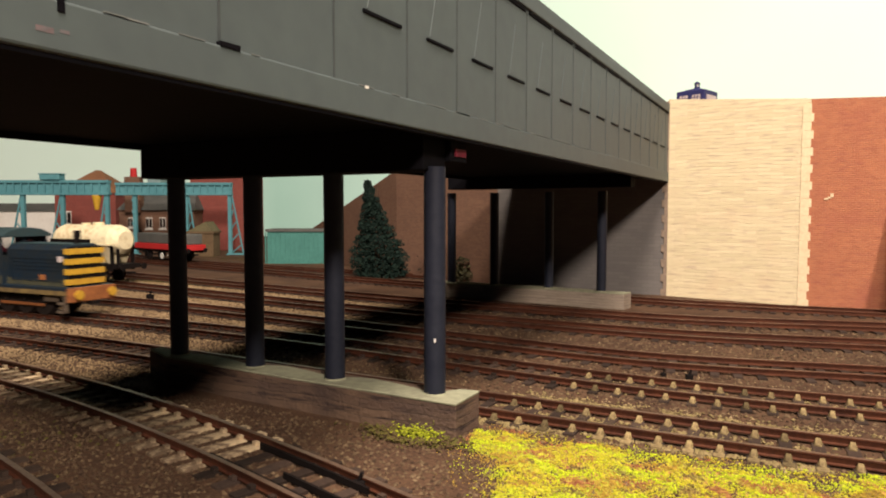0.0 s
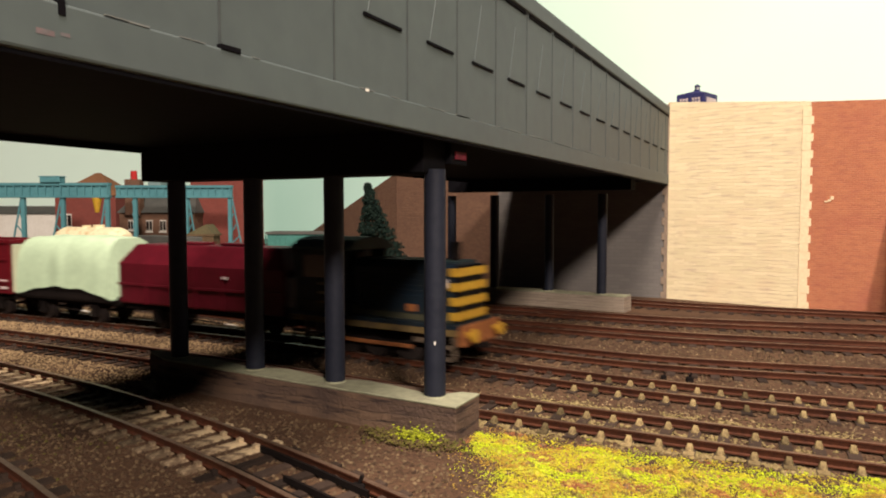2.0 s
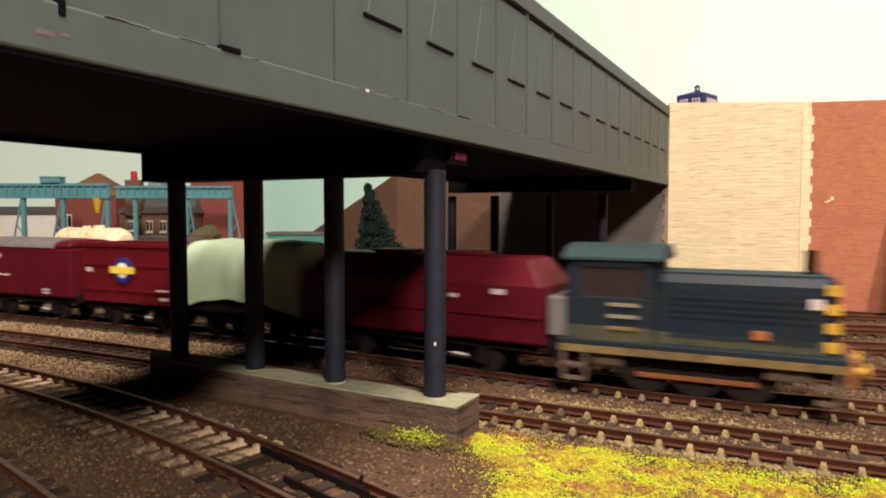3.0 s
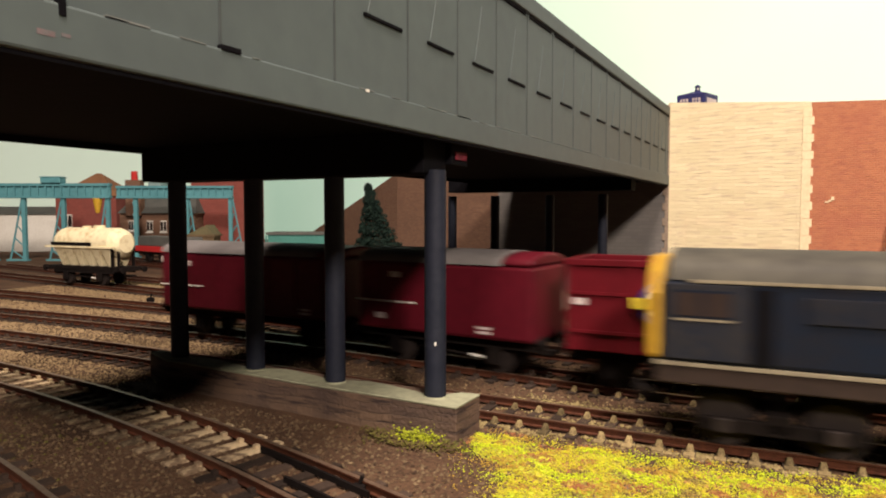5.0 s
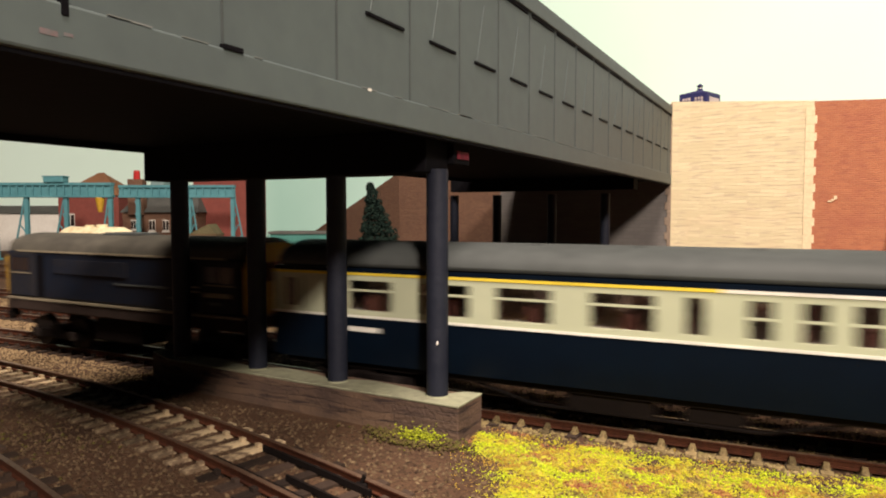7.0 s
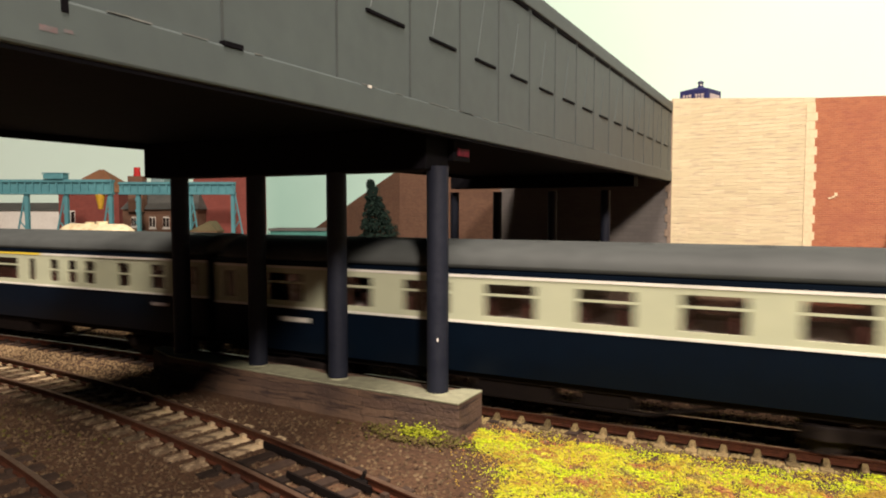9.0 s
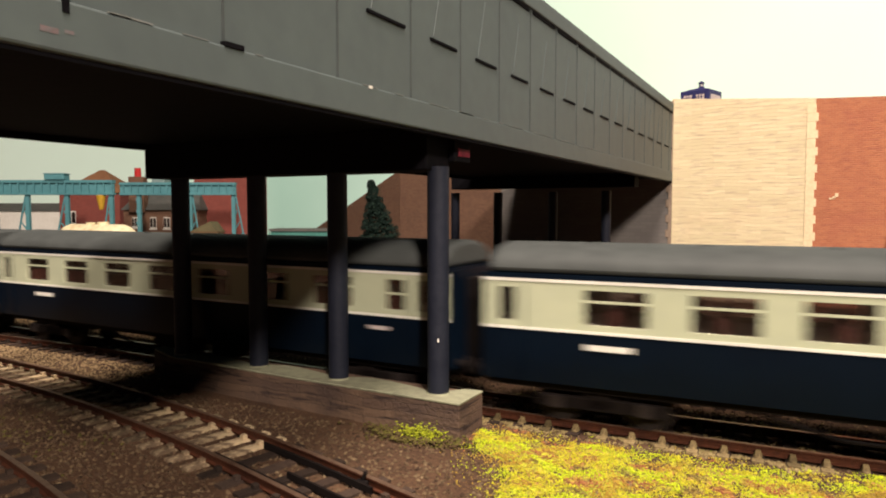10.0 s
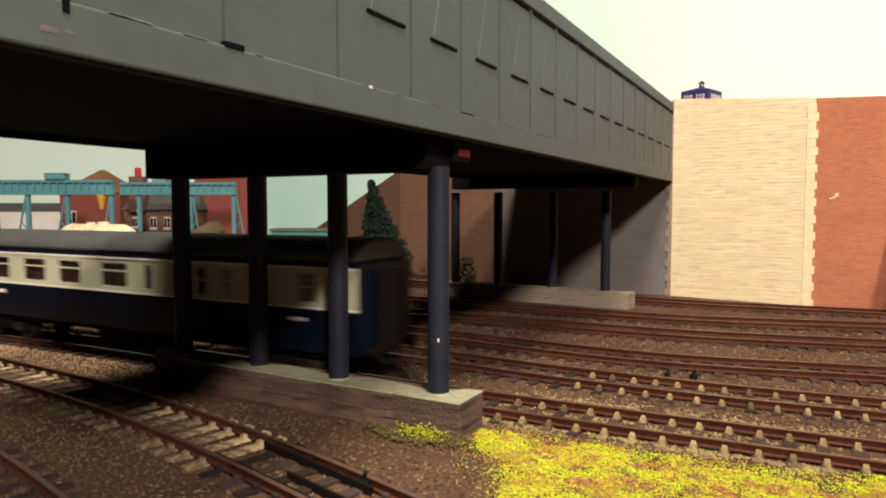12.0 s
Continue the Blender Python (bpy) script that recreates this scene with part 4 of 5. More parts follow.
def wheelset(t, x, r):
    bm = bmesh.new()
    for s in (-1, 1):
        rod(bm, (0, s * 7.4, 0), (0, s * 10.0, 0), r, 22)
        rod(bm, (0, s * 7.0, 0), (0, s * 7.5, 0), r + 0.8, 22)
        for k in range(3):
            rod(bm, (r * 0.55 * math.cos(k * 2.09), s * 9.9, r * 0.55 * math.sin(k * 2.09)), (r * 0.55 * math.cos(k * 2.09), s * 10.3, r * 0.55 * math.sin(k * 2.09)), r * 0.2, 8)
    rod(bm, (0, -11.5, 0), (0, 11.5, 0), 1.0, 8)
    ob = part("wheelset", bm, WHEEL, t)
    ob.location = (x * MM, 0, r * MM)
    WHEELS.append((ob, t, x, r))
    return ob


def buffers(t, x, z=14.0, mat=BLACK):
    s = 1 if x > 0 else -1
    for y in (-11.5, 11.5):
        bm = bmesh.new()
        rod(bm, (x - s * 5, y, z), (x - s * 1, y, z), 1.3, 10)
        rod(bm, (x - s * 1, y, z), (x, y, z), 2.8, 14)
        part("buffer", bm, mat, t)
    part("coupling", boxes((min(x, x - s * 8), max(x, x - s * 8), -2, 2, 7.5, 9.5)), BLACK, t)


def bogie(t, x, r=6.6, half=13):
    part("bogie_frame", boxes((x - half - 6, x + half + 6, -13, -11.4, 4.5, 8.5), (x - half - 6, x + half + 6, 11.4, 13, 4.5, 8.5), (x - 4, x + 4, -13, 13, 5, 10.5)), BLACK, t, bev=0.5)
    for s in (-1, 1):
        wheelset(t, x + s * half, r)
        for y in (-13.6, 13.6):
            part("axlebox", boxes((x + s * half - 2, x + s * half + 2, y - 0.8, y + 0.8, 4.6, 8.6)), WHEEL, t, bev=0.4)


def four_wheel(t, half, r=6.2):
    part("solebar", boxes((-half * 1.75, half * 1.75, -12, -10.8, 10.4, 13.6), (-half * 1.75, half * 1.75, 10.8, 12, 10.4, 13.6)), BLACK, t)
    for s in (-1, 1):
        wheelset(t, s * half, r)
        for y in (-12.6, 12.6):
            part("axleguard", boxes((s * half - 3, s * half + 3, y - 0.6, y + 0.6, 4, 11)), BLACK, t)
    bm = bmesh.new()
    rod(bm, (-half * 0.4, -12.8, 8), (half * 0.55, -12.8, 6.8), 0.5, 6)
    lever = part("brake_lever", bm, BLACK, t)
    bm = bmesh.new()
    rod(bm, (half * 0.55, -12.8, 6.8), (half * 0.78, -12.8, 6.5), 0.6, 6)
    part("tip", bm, LINEWHITE, lever, "white lever tip")


WHEELS = []


def shunter():
    t = thing("diesel_shunter", "weathered blue model diesel shunter with yellow striped nose", "locomotive")
    part("footplate", boxes((-50, 50, -16, 16, 15.5, 18.2)), BLUE, t, "dusty footplate", bev=0.4)
    part("valance", boxes((-49, 49, -16.2, -15.4, 13.6, 16.2)), GRIME, t, "grimy yellow valance line")
    bm = bmesh.new()
    prism(bm, [(-12, 18.2), (12, 18.2), (12, 40), (9.5, 43), (-9.5, 43), (-12, 40)], "x", -13, 44)
    part("hood", bm, BLUE, t, "blue louvred engine hood", bev=0.6)
    for i in range(11):
        x = -8 + i * 4.4
        h = part("hood_door", boxes((x, x + 3.6, -12.5, -11.9, 21, 38)), BLUE, t)
        for k in range(4):
            part("louvre", boxes((x + 0.5, x + 3.1, -12.9, -12.4, 28 + k * 2.2, 28.9 + k * 2.2)), BLUE, h)
    part("dust_band", boxes((-12.9, 43.9, -12.25, -12.02, 18.3, 22.4)), DUST, t, "dusty olive lower panel")
    part("dust_band", boxes((-45.8, -13.3, -15.75, -15.52, 18.3, 23.5)), DUST, t, "dusty olive lower panel")
    part("nose", boxes((44.05, 46, -11.5, 11.5, 18.3, 42)), BLACK, t, "black nose panel", bev=0.5)
    for i in range(4):
        part("warning_stripe", boxes((42.4, 46.6, -12.5, 12.5, 19.4 + i * 6.1, 22.7 + i * 6.1)), YELLOW, t, "yellow warning stripe")
    part("cab_side", boxes((-46, -13.1, -15.5, -14, 18.2, 34), (-46, -41, -15.5, -14, 34, 47), (-17.5, -13.1, -15.5, -14, 34, 47), (-46, -13.1, -15.5, -14, 44.5, 47)), BLUE, t, bev=0.3)
    part("cab_side", boxes((-46, -13.1, 14, 15.5, 18.2, 34), (-46, -41, 14, 15.5, 34, 47), (-17.5, -13.1, 14, 15.5, 34, 47), (-46, -13.1, 14, 15.5, 44.5, 47)), BLUE, t, bev=0.3)
    part("cab_end", boxes((-46, -44.8, -14, 14, 18.2, 36), (-46, -44.8, -2, 2, 36, 47)), BLUE, t)
    part("cab_end", boxes((-14.3, -13.1, -14, 14, 18.2, 36), (-14.3, -13.1, -2, 2, 36, 47)), BLUE, t)
    part("side_window", boxes((-41, -17.5, -14.9, -14.5, 34, 44.5)), GLASS, t)
    part("side_window", boxes((-41, -17.5, 14.5, 14.9, 34, 44.5)), GLASS, t)
    bm = bmesh.new()
    prism(bm, [(-16.5, 47), (16.5, 47), (16.5, 48.5), (11, 51.5), (4, 52.8), (-4, 52.8), (-11, 51.5), (-16.5, 48.5)], "x", -48, -10)
    part("cab_roof", bm, CABROOF, t, "teal-blue grey curved roof", bev=0.4)
    part("side_plate", boxes((37.5, 41.5, -13.0, -12.45, 33, 36.4)), INK, t, "small pale plate")
    # sheet in the cab roof's tone, lighter than the hood's sides
    part("hood_top", boxes((-12.5, 43.5, -8.5, 8.5, 43.02, 43.6)), CABROOF, t, bev=0.3)
    part("battery_box", boxes((-54, -46.1, -14, 14, 18.25, 33)), VANROOF, t, "dusty pale box behind the cab", bev=0.6)
    for i in range(3):
        part("handrail", boxes((-30, -19, -16.2, -15.6, 22.5 + i * 4.2, 23.7 + i * 4.2)), GRIME if i == 0 else DUSTLINE, t, "pale yellow marking")
    part("plate", boxes((20, 25, -13.0, -12.45, 22, 25)), ORANGE, t, "small orange plate")
    bm = bmesh.new()
    rod(bm, (38, 0, 42.5), (38, 0, 51.5), 2.1, 12)
    part("exhaust", bm, BLACK, t)
    for x in (50, -50):
        part("buffer_beam", boxes((x - 1.3, x + 1.3, -16, 16, 9.5, 18)), ORANGE if x > 0 else BLACK, t, "orange-red bufferbeam" if x > 0 else "", bev=0.3)
    buffers(t, 55, 14, YELLOW)
    buffers(t, -55, 14)
    part("frame", boxes((-46, 46, -12.6, -11.6, 10.6, 15.4), (-46, 46, 11.6, 12.6, 10.6, 15.4)), BLACK, t)
    part("steps", boxes((-48, -38, -16, -13.5, 3, 4.2), (-48, -38, -16, -13.5, 8, 9.2), (-48, -46.8, -16, -13.5, 3, 15), (-39.2, -38, -16, -13.5, 3, 15)), FOOTDUST, t, "dusty steps")
    part("steps", boxes((40, 47, -16, -13.5, 3, 4.2), (40, 47, -16, -13.5, 8, 9.2), (46, 47, -16, -13.5, 3, 15)), FOOTDUST, t, "dusty steps")
    for x in (-17, 1, 19):
        wheelset(t, x, 8.6)
    part("sand_box", boxes((24, 38, -13.6, -12.65, 9, 15)), FOOTDUST, t, "dusty sandbox", bev=0.5)
    part("sand_box", boxes((-36, -25, -13.6, -12.65, 9, 15)), FOOTDUST, t, "dusty sandbox", bev=0.5)
    part("coupling_rod", boxes((-20, 22, -12.2, -11.4, 5.6, 7.4)), ORANGE, t, "rusty orange coupling rod", bev=0.3)
    return t


def hopper_van():
    t = thing("covered_wagon", "red model covered wagon with sloping roof hatches", "wagon")
    bm = bmesh.new()
    low, mid, top = [], [], []
    for x, y in ((-63.5, -16), (63.5, -16), (63.5, 16), (-63.5, 16)):
        low.append(bm.verts.new((x, y * 0.96, 13.6)))
        mid.append(bm.verts.new((x, y, 36)))
        top.append(bm.verts.new((x * 0.87, y * 0.62, 46.5)))
    bm.faces.new(low[::-1]), bm.faces.new(top)
    for a, b in ((low, mid), (mid, top)):
        for i in range(4):
            bm.faces.new((a[i], a[(i + 1) % 4], b[(i + 1) % 4], b[i]))
    part("body", bm, VANRED, t, bev=1.0)
    part("waist_rail", boxes((-63.7, 63.7, -16.5, -15.9, 24, 25.2)), VANRED, t)
    for x in (-40, -20, 0, 20, 40):
        part("side_rib", boxes((x - 0.6, x + 0.6, -16.6, -15.7, 14, 36)), VANRED, t)
    part("hatch", boxes((-30, -8, -6, 6, 46.6, 48)), VANRED, t, bev=0.4)
    part("hatch", boxes((8, 30, -6, 6, 46.6, 48)), VANRED, t, bev=0.4)
    bars(t, [(44, 33.5, 6, 2), (22, 31, 5, 1.6)], -16.4)
    four_wheel(t, 35)
    buffers(t, 66.5)
    buffers(t, -66.5)
    return t


def sheeted_wagon():
    t = thing("sheeted_wagon", "dark model wagon under a pale green tarpaulin", "wagon")
    part("body", boxes((-42.5, 42.5, -15.5, 15.5, 12.6, 27)), BLACK, t, "dark planked wagon body", bev=0.4)
    for i in range(3):
        part("plank_line", boxes((-42.5, 42.5, -15.9, -15.4, 14 + i * 4.2, 17.6 + i * 4.2)), BLACK, t)
    bm = bmesh.new()
    rows = []
    n = 28
    for i in range(29):
        x = -43.5 + 87 * i / 28
        sag = abs(i / 14 - 1)
        row = []
        for j in range(n + 1):
            a = math.pi * j / n
            wide = 16.8 + 1.0 * noise.noise((i * 0.35, 4.0, 2.0))
            y = -wide * math.copysign(abs(math.cos(a)) ** 0.5, math.cos(a))
            drop = 20.5 + 4.5 * sag ** 2 + 2.0 * noise.noise((x / 20, 1.0, 5.0))
            z = 50.5 - 1.5 * sag ** 4 - (9.5 + drop) * (1 - math.sin(a) ** 0.55) + 0.9 * noise.noise((x / 14, y / 9, a))
            pinch = 1 - 0.06 * sag ** 6 * math.sin(a)
            row.append(bm.verts.new((x * pinch, y, z)))
        rows.append(row)
    for i in range(28):
        for j in range(n):
            bm.faces.new((rows[i][j], rows[i + 1][j], rows[i + 1][j + 1], rows[i][j + 1]))
    bm.faces.new(rows[0])
    bm.faces.new(rows[-1][::-1])
    part("tarpaulin", bm, SHEET, t, "pale green draped tarpaulin", smooth=True)
    four_wheel(t, 24)
    buffers(t, 46.5)
    buffers(t, -46.5)
    return t


def roundel_wagon():
    t = thing("box_wagon", "red model box wagon with a blue ring and yellow bar", "wagon")
    for row in ((-36, 36, -15.8, -14.6, 14, 46), (-36, 36, 14.6, 15.8, 14, 46)):
        part("side", boxes(row), WAGONRED, t, bev=0.3)
    for row in ((-36, -34.8, -14.55, 14.55, 14, 46), (34.8, 36, -14.55, 14.55, 14, 46)):
        part("end", boxes(row), WAGONRED, t, bev=0.3)
    part("floor", boxes((-34.75, 34.75, -14.55, 14.55, 14, 22)), WAGONRED, t)
    part("top_rim", boxes((-37, 37, -16.6, -14.2, 45, 47.4), (-37, 37, 14.2, 16.6, 45, 47.4), (-37, -34.4, -14.2, 14.2, 45, 47.4), (34.4, 37, -14.2, 14.2, 45, 47.4)), WAGONRED, t, bev=0.3)
    for z in (20.5, 34.5):
        part("side_rail", boxes((-36, 36, -16.5, -15.7, z, z + 1.1)), WAGONRED, t)
    for x in (-35, -12, 12, 34):
        part("side_post", boxes((x - 0.8, x + 0.8, -16.4, -15.6, 14, 45)), WAGONRED, t)
    part("end_panel", boxes((36.05, 37.4, -15, 15, 15, 44.5)), COACHGREY, t, "pale cream end panel", bev=0.3)
    part("end_ladder", boxes((-38, -36.1, -10, 8, 16, 28)), COACHGREY, t, "pale grey end box", bev=0.4)
    bm = bmesh.new()
    rod(bm, (-2, -17.0, 32.5), (-2, -15.5, 32.5), 7.0, 28)
    k = part("ring", bm, ROUNDEL, t, "blue painted ring")
    bm = bmesh.new()
    rod(bm, (-2, -17.25, 32.5), (-2, -16.9, 32.5), 4.2, 22)
    part("centre", bm, LINEWHITE, k, "white centre")
    part("bar", boxes((-11.5, 7.5, -17.6, -17.15, 30.6, 34.4)), LINEYELLOW, t, "yellow painted bar")
    bars(t, [(28, 21.8, 9, 1.6), (29, 17.6, 7, 1.6), (-31, 32, 5, 2.4)], -16.0)
    four_wheel(t, 20)
    buffers(t, 39.5)
    buffers(t, -39.5)
    return t


def roof_outline(w, z0, z1, n=12):
    """Half of a rounded roof's outline, from side to side."""
    return [(-w * math.cos(math.pi * i / n), z0 + (z1 - z0) * math.sin(math.pi * i / n) ** 0.75) for i in range(n + 1)]


def van(label, L, half):
    t = thing("covered_van", label, "wagon", group="dark red vans")
    part("body", boxes((-L, L, -16.2, 16.2, 14, 43.5)), VANRED, t, bev=1.5)
    bm = bmesh.new()
    prism(bm, roof_outline(16.6, 43.5, 49), "x", -L + 1, L - 14)
    part("roof", bm, VANROOF, t, "dull grey curved roof", smooth=True)
    bm = bmesh.new()
    prism(bm, roof_outline(16.4, 43.4, 48.5), "x", L - 13.9, L - 0.3)
    part("roof_end", bm, VANRED, t, smooth=True, bev=1.5)
    x = -L + 8
    while x < L:
        part("door_post", boxes((x - 0.5, x + 0.5, -16.8, -16, 15, 43)), VANRED, t)
        x += 17
    part("side_line", boxes((-L, -L + 30, -16.6, -16.1, 26, 26.7)), LINEWHITE, t)
    bars(t, [(L - 21, 18.6, 6, 1.0), (L - 21, 16.8, 6, 1.0), (-L + 12, 20, 5, 2.4), (-L + 20, 38, 5, 2.4)], -16.4)
    four_wheel(t, half)
    buffers(t, L + 3)
    buffers(t, -L - 3)
    return t


def shorten(vehicle, k):
    """Draws a vehicle's length in by a factor; its wheels keep their round shape."""
    for ob in vehicle.children_recursive:
        if ob.name.startswith("wheelset"):
            ob.location.x *= k
        else:
            for v in ob.data.vertices:
                v.co.x *= k
    for i, (ob, owner, x, radius) in enumerate(WHEELS):
        if owner is vehicle:
            WHEELS[i] = (ob, owner, x * k, radius)
    return vehicle


def diesel():
    t = thing("diesel_locomotive", "grimy dark blue model diesel locomotive with yellow ends", "locomotive")
    L = 76
    part("body", boxes((-L, L, -17, 17, 23.6, 46)), LOCOBLUE, t, "weathered blue body side", bev=1.2)
    bm = bmesh.new()
    prism(bm, roof_outline(17, 46, 54), "x", -L + 2, L - 2)
    part("roof", bm, LOCOROOF, t, "sooty brown-grey roof", smooth=True)
    part("cantrail_line", boxes((-L + 8, L - 8, -17.5, -16.9, 45.4, 46.2)), DUSTLINE, t)
    part("solebar", boxes((-L - 1, L + 1, -17, 17, 17.6, 22.6)), material("dirt_brown", (0.036, 0.024, 0.019), (0.02, 0.014, 0.012), 3, 0.85), t, "dirty brown underframe", bev=0.5)
    part("sole_line", boxes((-L - 1, L + 1, -17.4, 17.4, 22.62, 23.55)), DUSTLINE, t, "dusty cream line along the frame")
    for s in (-1, 1):
        bm = bmesh.new()
        prism(bm, [(-16, 23.7), (16, 23.7), (16.4, 42), (13, 48), (7, 52), (-7, 52), (-13, 48), (-16.4, 42)], "x", min(s * L, s * (L + 3.5)), max(s * L, s * (L + 3.5)))
        e = part("cab_end", bm, YELLOW, t, "yellow warning end", bev=1.5)
        for y in (-9.5, 0, 9.5):
            part("cab_window", boxes((min(s * (L + 3.2), s * (L + 3.9)), max(s * (L + 3.2), s * (L + 3.9)), y - 3.9, y + 3.9, 37, 44.5)), GLASS, e)
        for y in (-17.4, 16.9):
            part("cab_panel", boxes((s * 64.5 - 10.5, s * 64.5 + 10.5, y - 0.05, y + 0.55, 24.6, 45)), CABGRIME, t, "grimy grey-blue cab side", bev=0.15)
            w = part("window_frame", boxes((s * 65 - 7.6, s * 65 + 7.6, y - 0.2, y + 0.7, 35.8, 43.4)), LOCOBLUE, t)
            part("pane", boxes((s * 65 - 6.9, s * 65 - 0.4, y - 0.35, y + 0.85, 36.5, 42.7)), VANROOF if s > 0 else GLASS, w, "dull pale cab window" if s > 0 else "")
            part("pane", boxes((s * 65 + 0.4, s * 65 + 6.9, y - 0.35, y + 0.85, 36.5, 42.7)), GLASS, w)
            part("window_sill", boxes((s * 65 - 7.6, s * 65 + 7.6, y - 0.3, y + 0.8, 35.1, 35.7)), DUSTLINE, w)
            # near-black slab, the door recess's shade put into its colour
            part("cab_door", boxes((s * 50 - 2.6, s * 50 + 2.6, y + 0.1, y + 0.4, 24.5, 44)), SHADEBLACK, t, "cab door, its recess drawn as a dark slab")
        buffers(t, s * (L + 6.5))
    part("body_grille", boxes((-40, 10, -17.5, -16.9, 36, 42.5)), CABGRIME, t, "dark side grille")
    for i in range(12):
        part("grille_slat", boxes((-39 + i * 4.1, -37.4 + i * 4.1, -17.8, -17.4, 36.2, 42.3)), LOCOBLUE, t)
    part("crest_panel", boxes((57, 71, -17.85, -17.3, 30.6, 32.4)), DUSTLINE, t, "small dusty pale panel")
    bars(t, [(48.5, 34.2, 9, 0.8), (48, 32.4, 11, 0.8)], -17.3, DUSTLINE)
    bars(t, [(63, 28.2, 7, 1.2)], -17.75, COACHROOF)
    bars(t, [(30, 33, 12, 1.0), (40, 29, 8, 0.8), (14, 33, 24, 0.7)], -17.3, COACHROOF)
    part("fuel_tank", boxes((-16, 16, -14, 14, 6.5, 17.5)), BLACK, t, bev=1)
    part("roof_vent", boxes((-20, 4, -6, 6, 53.2, 54.8)), COACHROOF, t, bev=0.5)
    bogie(t, 46, 7.2, 13.5)
    bogie(t, -46, 7.2, 13.5)
    return t


def coach(label, windows, yellow=0):
    """A coach; a yellow line runs along its cantrail for the first `yellow` mm."""
    t = thing("passenger_coach", label, "railway coach", group="coaches of the passenger train")
    L = 126.5
    bm = bmesh.new()
    prism(bm, [(-16.4, 12.5), (16.4, 12.5), (17.3, 17), (17.85, 22), (18, 28.4), (-18, 28.4), (-17.85, 22), (-17.3, 17)], "x", -L, L)
    part("lower_side", bm, COACHBLUE, t, "blue lower side", smooth=True)
    part("waist_line", boxes((-L, L, -18.25, 18.25, 28.42, 29.2)), LINEWHITE, t, "white waist line")
    edges = [-L] + [e - L for w in windows for e in w] + [L]
    for y0, y1 in ((-18, -16.9), (16.9, 18)):
        rows = [(-L, L, y0, y1, 29.22, 31), (-L, L, y0, y1, 41, 42.8)]
        rows += [(a, b, y0, y1, 31, 41) for a, b in zip(edges[::2], edges[1::2])]
        part("upper_side", boxes(*rows), COACHGREY, t, "pale grey window band")
    if yellow:
        part("cantrail_line", boxes((-L, yellow - L, -18.25, 18.25, 42.82, 43.7)), LINEYELLOW, t, "yellow cantrail line")
    part("cantrail_line", boxes((yellow - L, L, -18.25, 18.25, 42.82, 43.7)), LINEWHITE, t, "white cantrail line")
    part("cantrail", boxes((-L, L, -18.1, 18.1, 43.72, 45.2)), COACHBLUE, t)
    bm = bmesh.new()
    prism(bm, roof_outline(18, 45.2, 54), "x", -L + 1.2, L - 1.2)
    part("roof", bm, COACHROOF, t, "mid grey rounded roof", bev=1.6, smooth=True)
    for x in (-96, -64, -32, 0, 32, 64, 96):
        bm = bmesh.new()
        rod(bm, (x, -5, 52.6), (x, -5, 54.2), 1.6, 10, 1.2)
        part("roof_vent", bm, COACHROOF, t)
    for s in (-1, 1):
        part("coach_end", boxes((min(s * L, s * (L + 0.8)), max(s * L, s * (L + 0.8)), -17.2, 17.2, 13, 44.5)), COACHBLUE, t, "dark blue coach end")
        part("gangway", boxes((min(s * (L + 0.9), s * (L + 4)), max(s * (L + 0.9), s * (L + 4)), -6.5, 6.5, 13, 42)), BLACK, t, bev=0.8)
        buffers(t, s * (L + 5))
    x = -L + 24
    while x < L - 20:
        for y0, y1 in ((-15.5, -3.5), (3.5, 15.5)):
            part("seat_back", boxes((x - 1.6, x + 1.6, y0, y1, 29.25, 35.4)), SEAT, t, bev=0.6)
        x += 14.5
    for a, b in windows:
        x0, x1 = a - L, b - L
        for y in (-17.5, 17.5):
            w = part("window", boxes((x0 + 0.02, x1 - 0.02, y - 0.12, y + 0.12, 31.02, 40.98)), PANE, t, "dark tinted window")
            w.visible_shadow = False
            out = -18.1 if y < 0 else 17.7
            if x1 - x0 > 9:
                part("toplight_bar", boxes((x0, x1, out, out + 0.4, 37.4, 38.1)), COACHGREY, w)
            elif x1 - x0 > 5.8:
                part("toplight_bar", boxes((x0, x1, out, out + 0.4, 36, 36.7)), COACHGREY, w)
    for x in (-L + 8, L - 8):
        part("door_line", boxes((x - 5.2, x - 4.9, -18.3, -17.9, 14, 42)), COACHBLUE, t)
        part("door_line", boxes((x + 4.9, x + 5.2, -18.3, -17.9, 14, 42)), COACHBLUE, t)
    bars(t, [(-L + 38, 24.5, 13, 1.6)], -18.2, LINEWHITE)
    bars(t, [(L - 26, 24.5, 8, 1.2)], -18.2, INK)
    part("underframe", boxes((-L + 2, L - 2, -14, 14, 10.2, 12.4)), BLACK, t)
    part("battery_box", boxes((-20, 6, -13, -6, 4.8, 10.1)), BLACK, t, bev=0.4)
    part("battery_box", boxes((14, 30, -13, -6, 5.6, 10.1)), BLACK, t, bev=0.4)
    bm = bmesh.new()
    for a, b in (((-50, -12.5, 10), (-30, -12.5, 5)), ((-30, -12.5, 5), (34, -12.5, 5)), ((34, -12.5, 5), (54, -12.5, 10))):
        rod(bm, a, b, 0.6, 6)
    part("truss_rod", bm, BLACK, t)
    bogie(t, 92)
    bogie(t, -92)
    return t


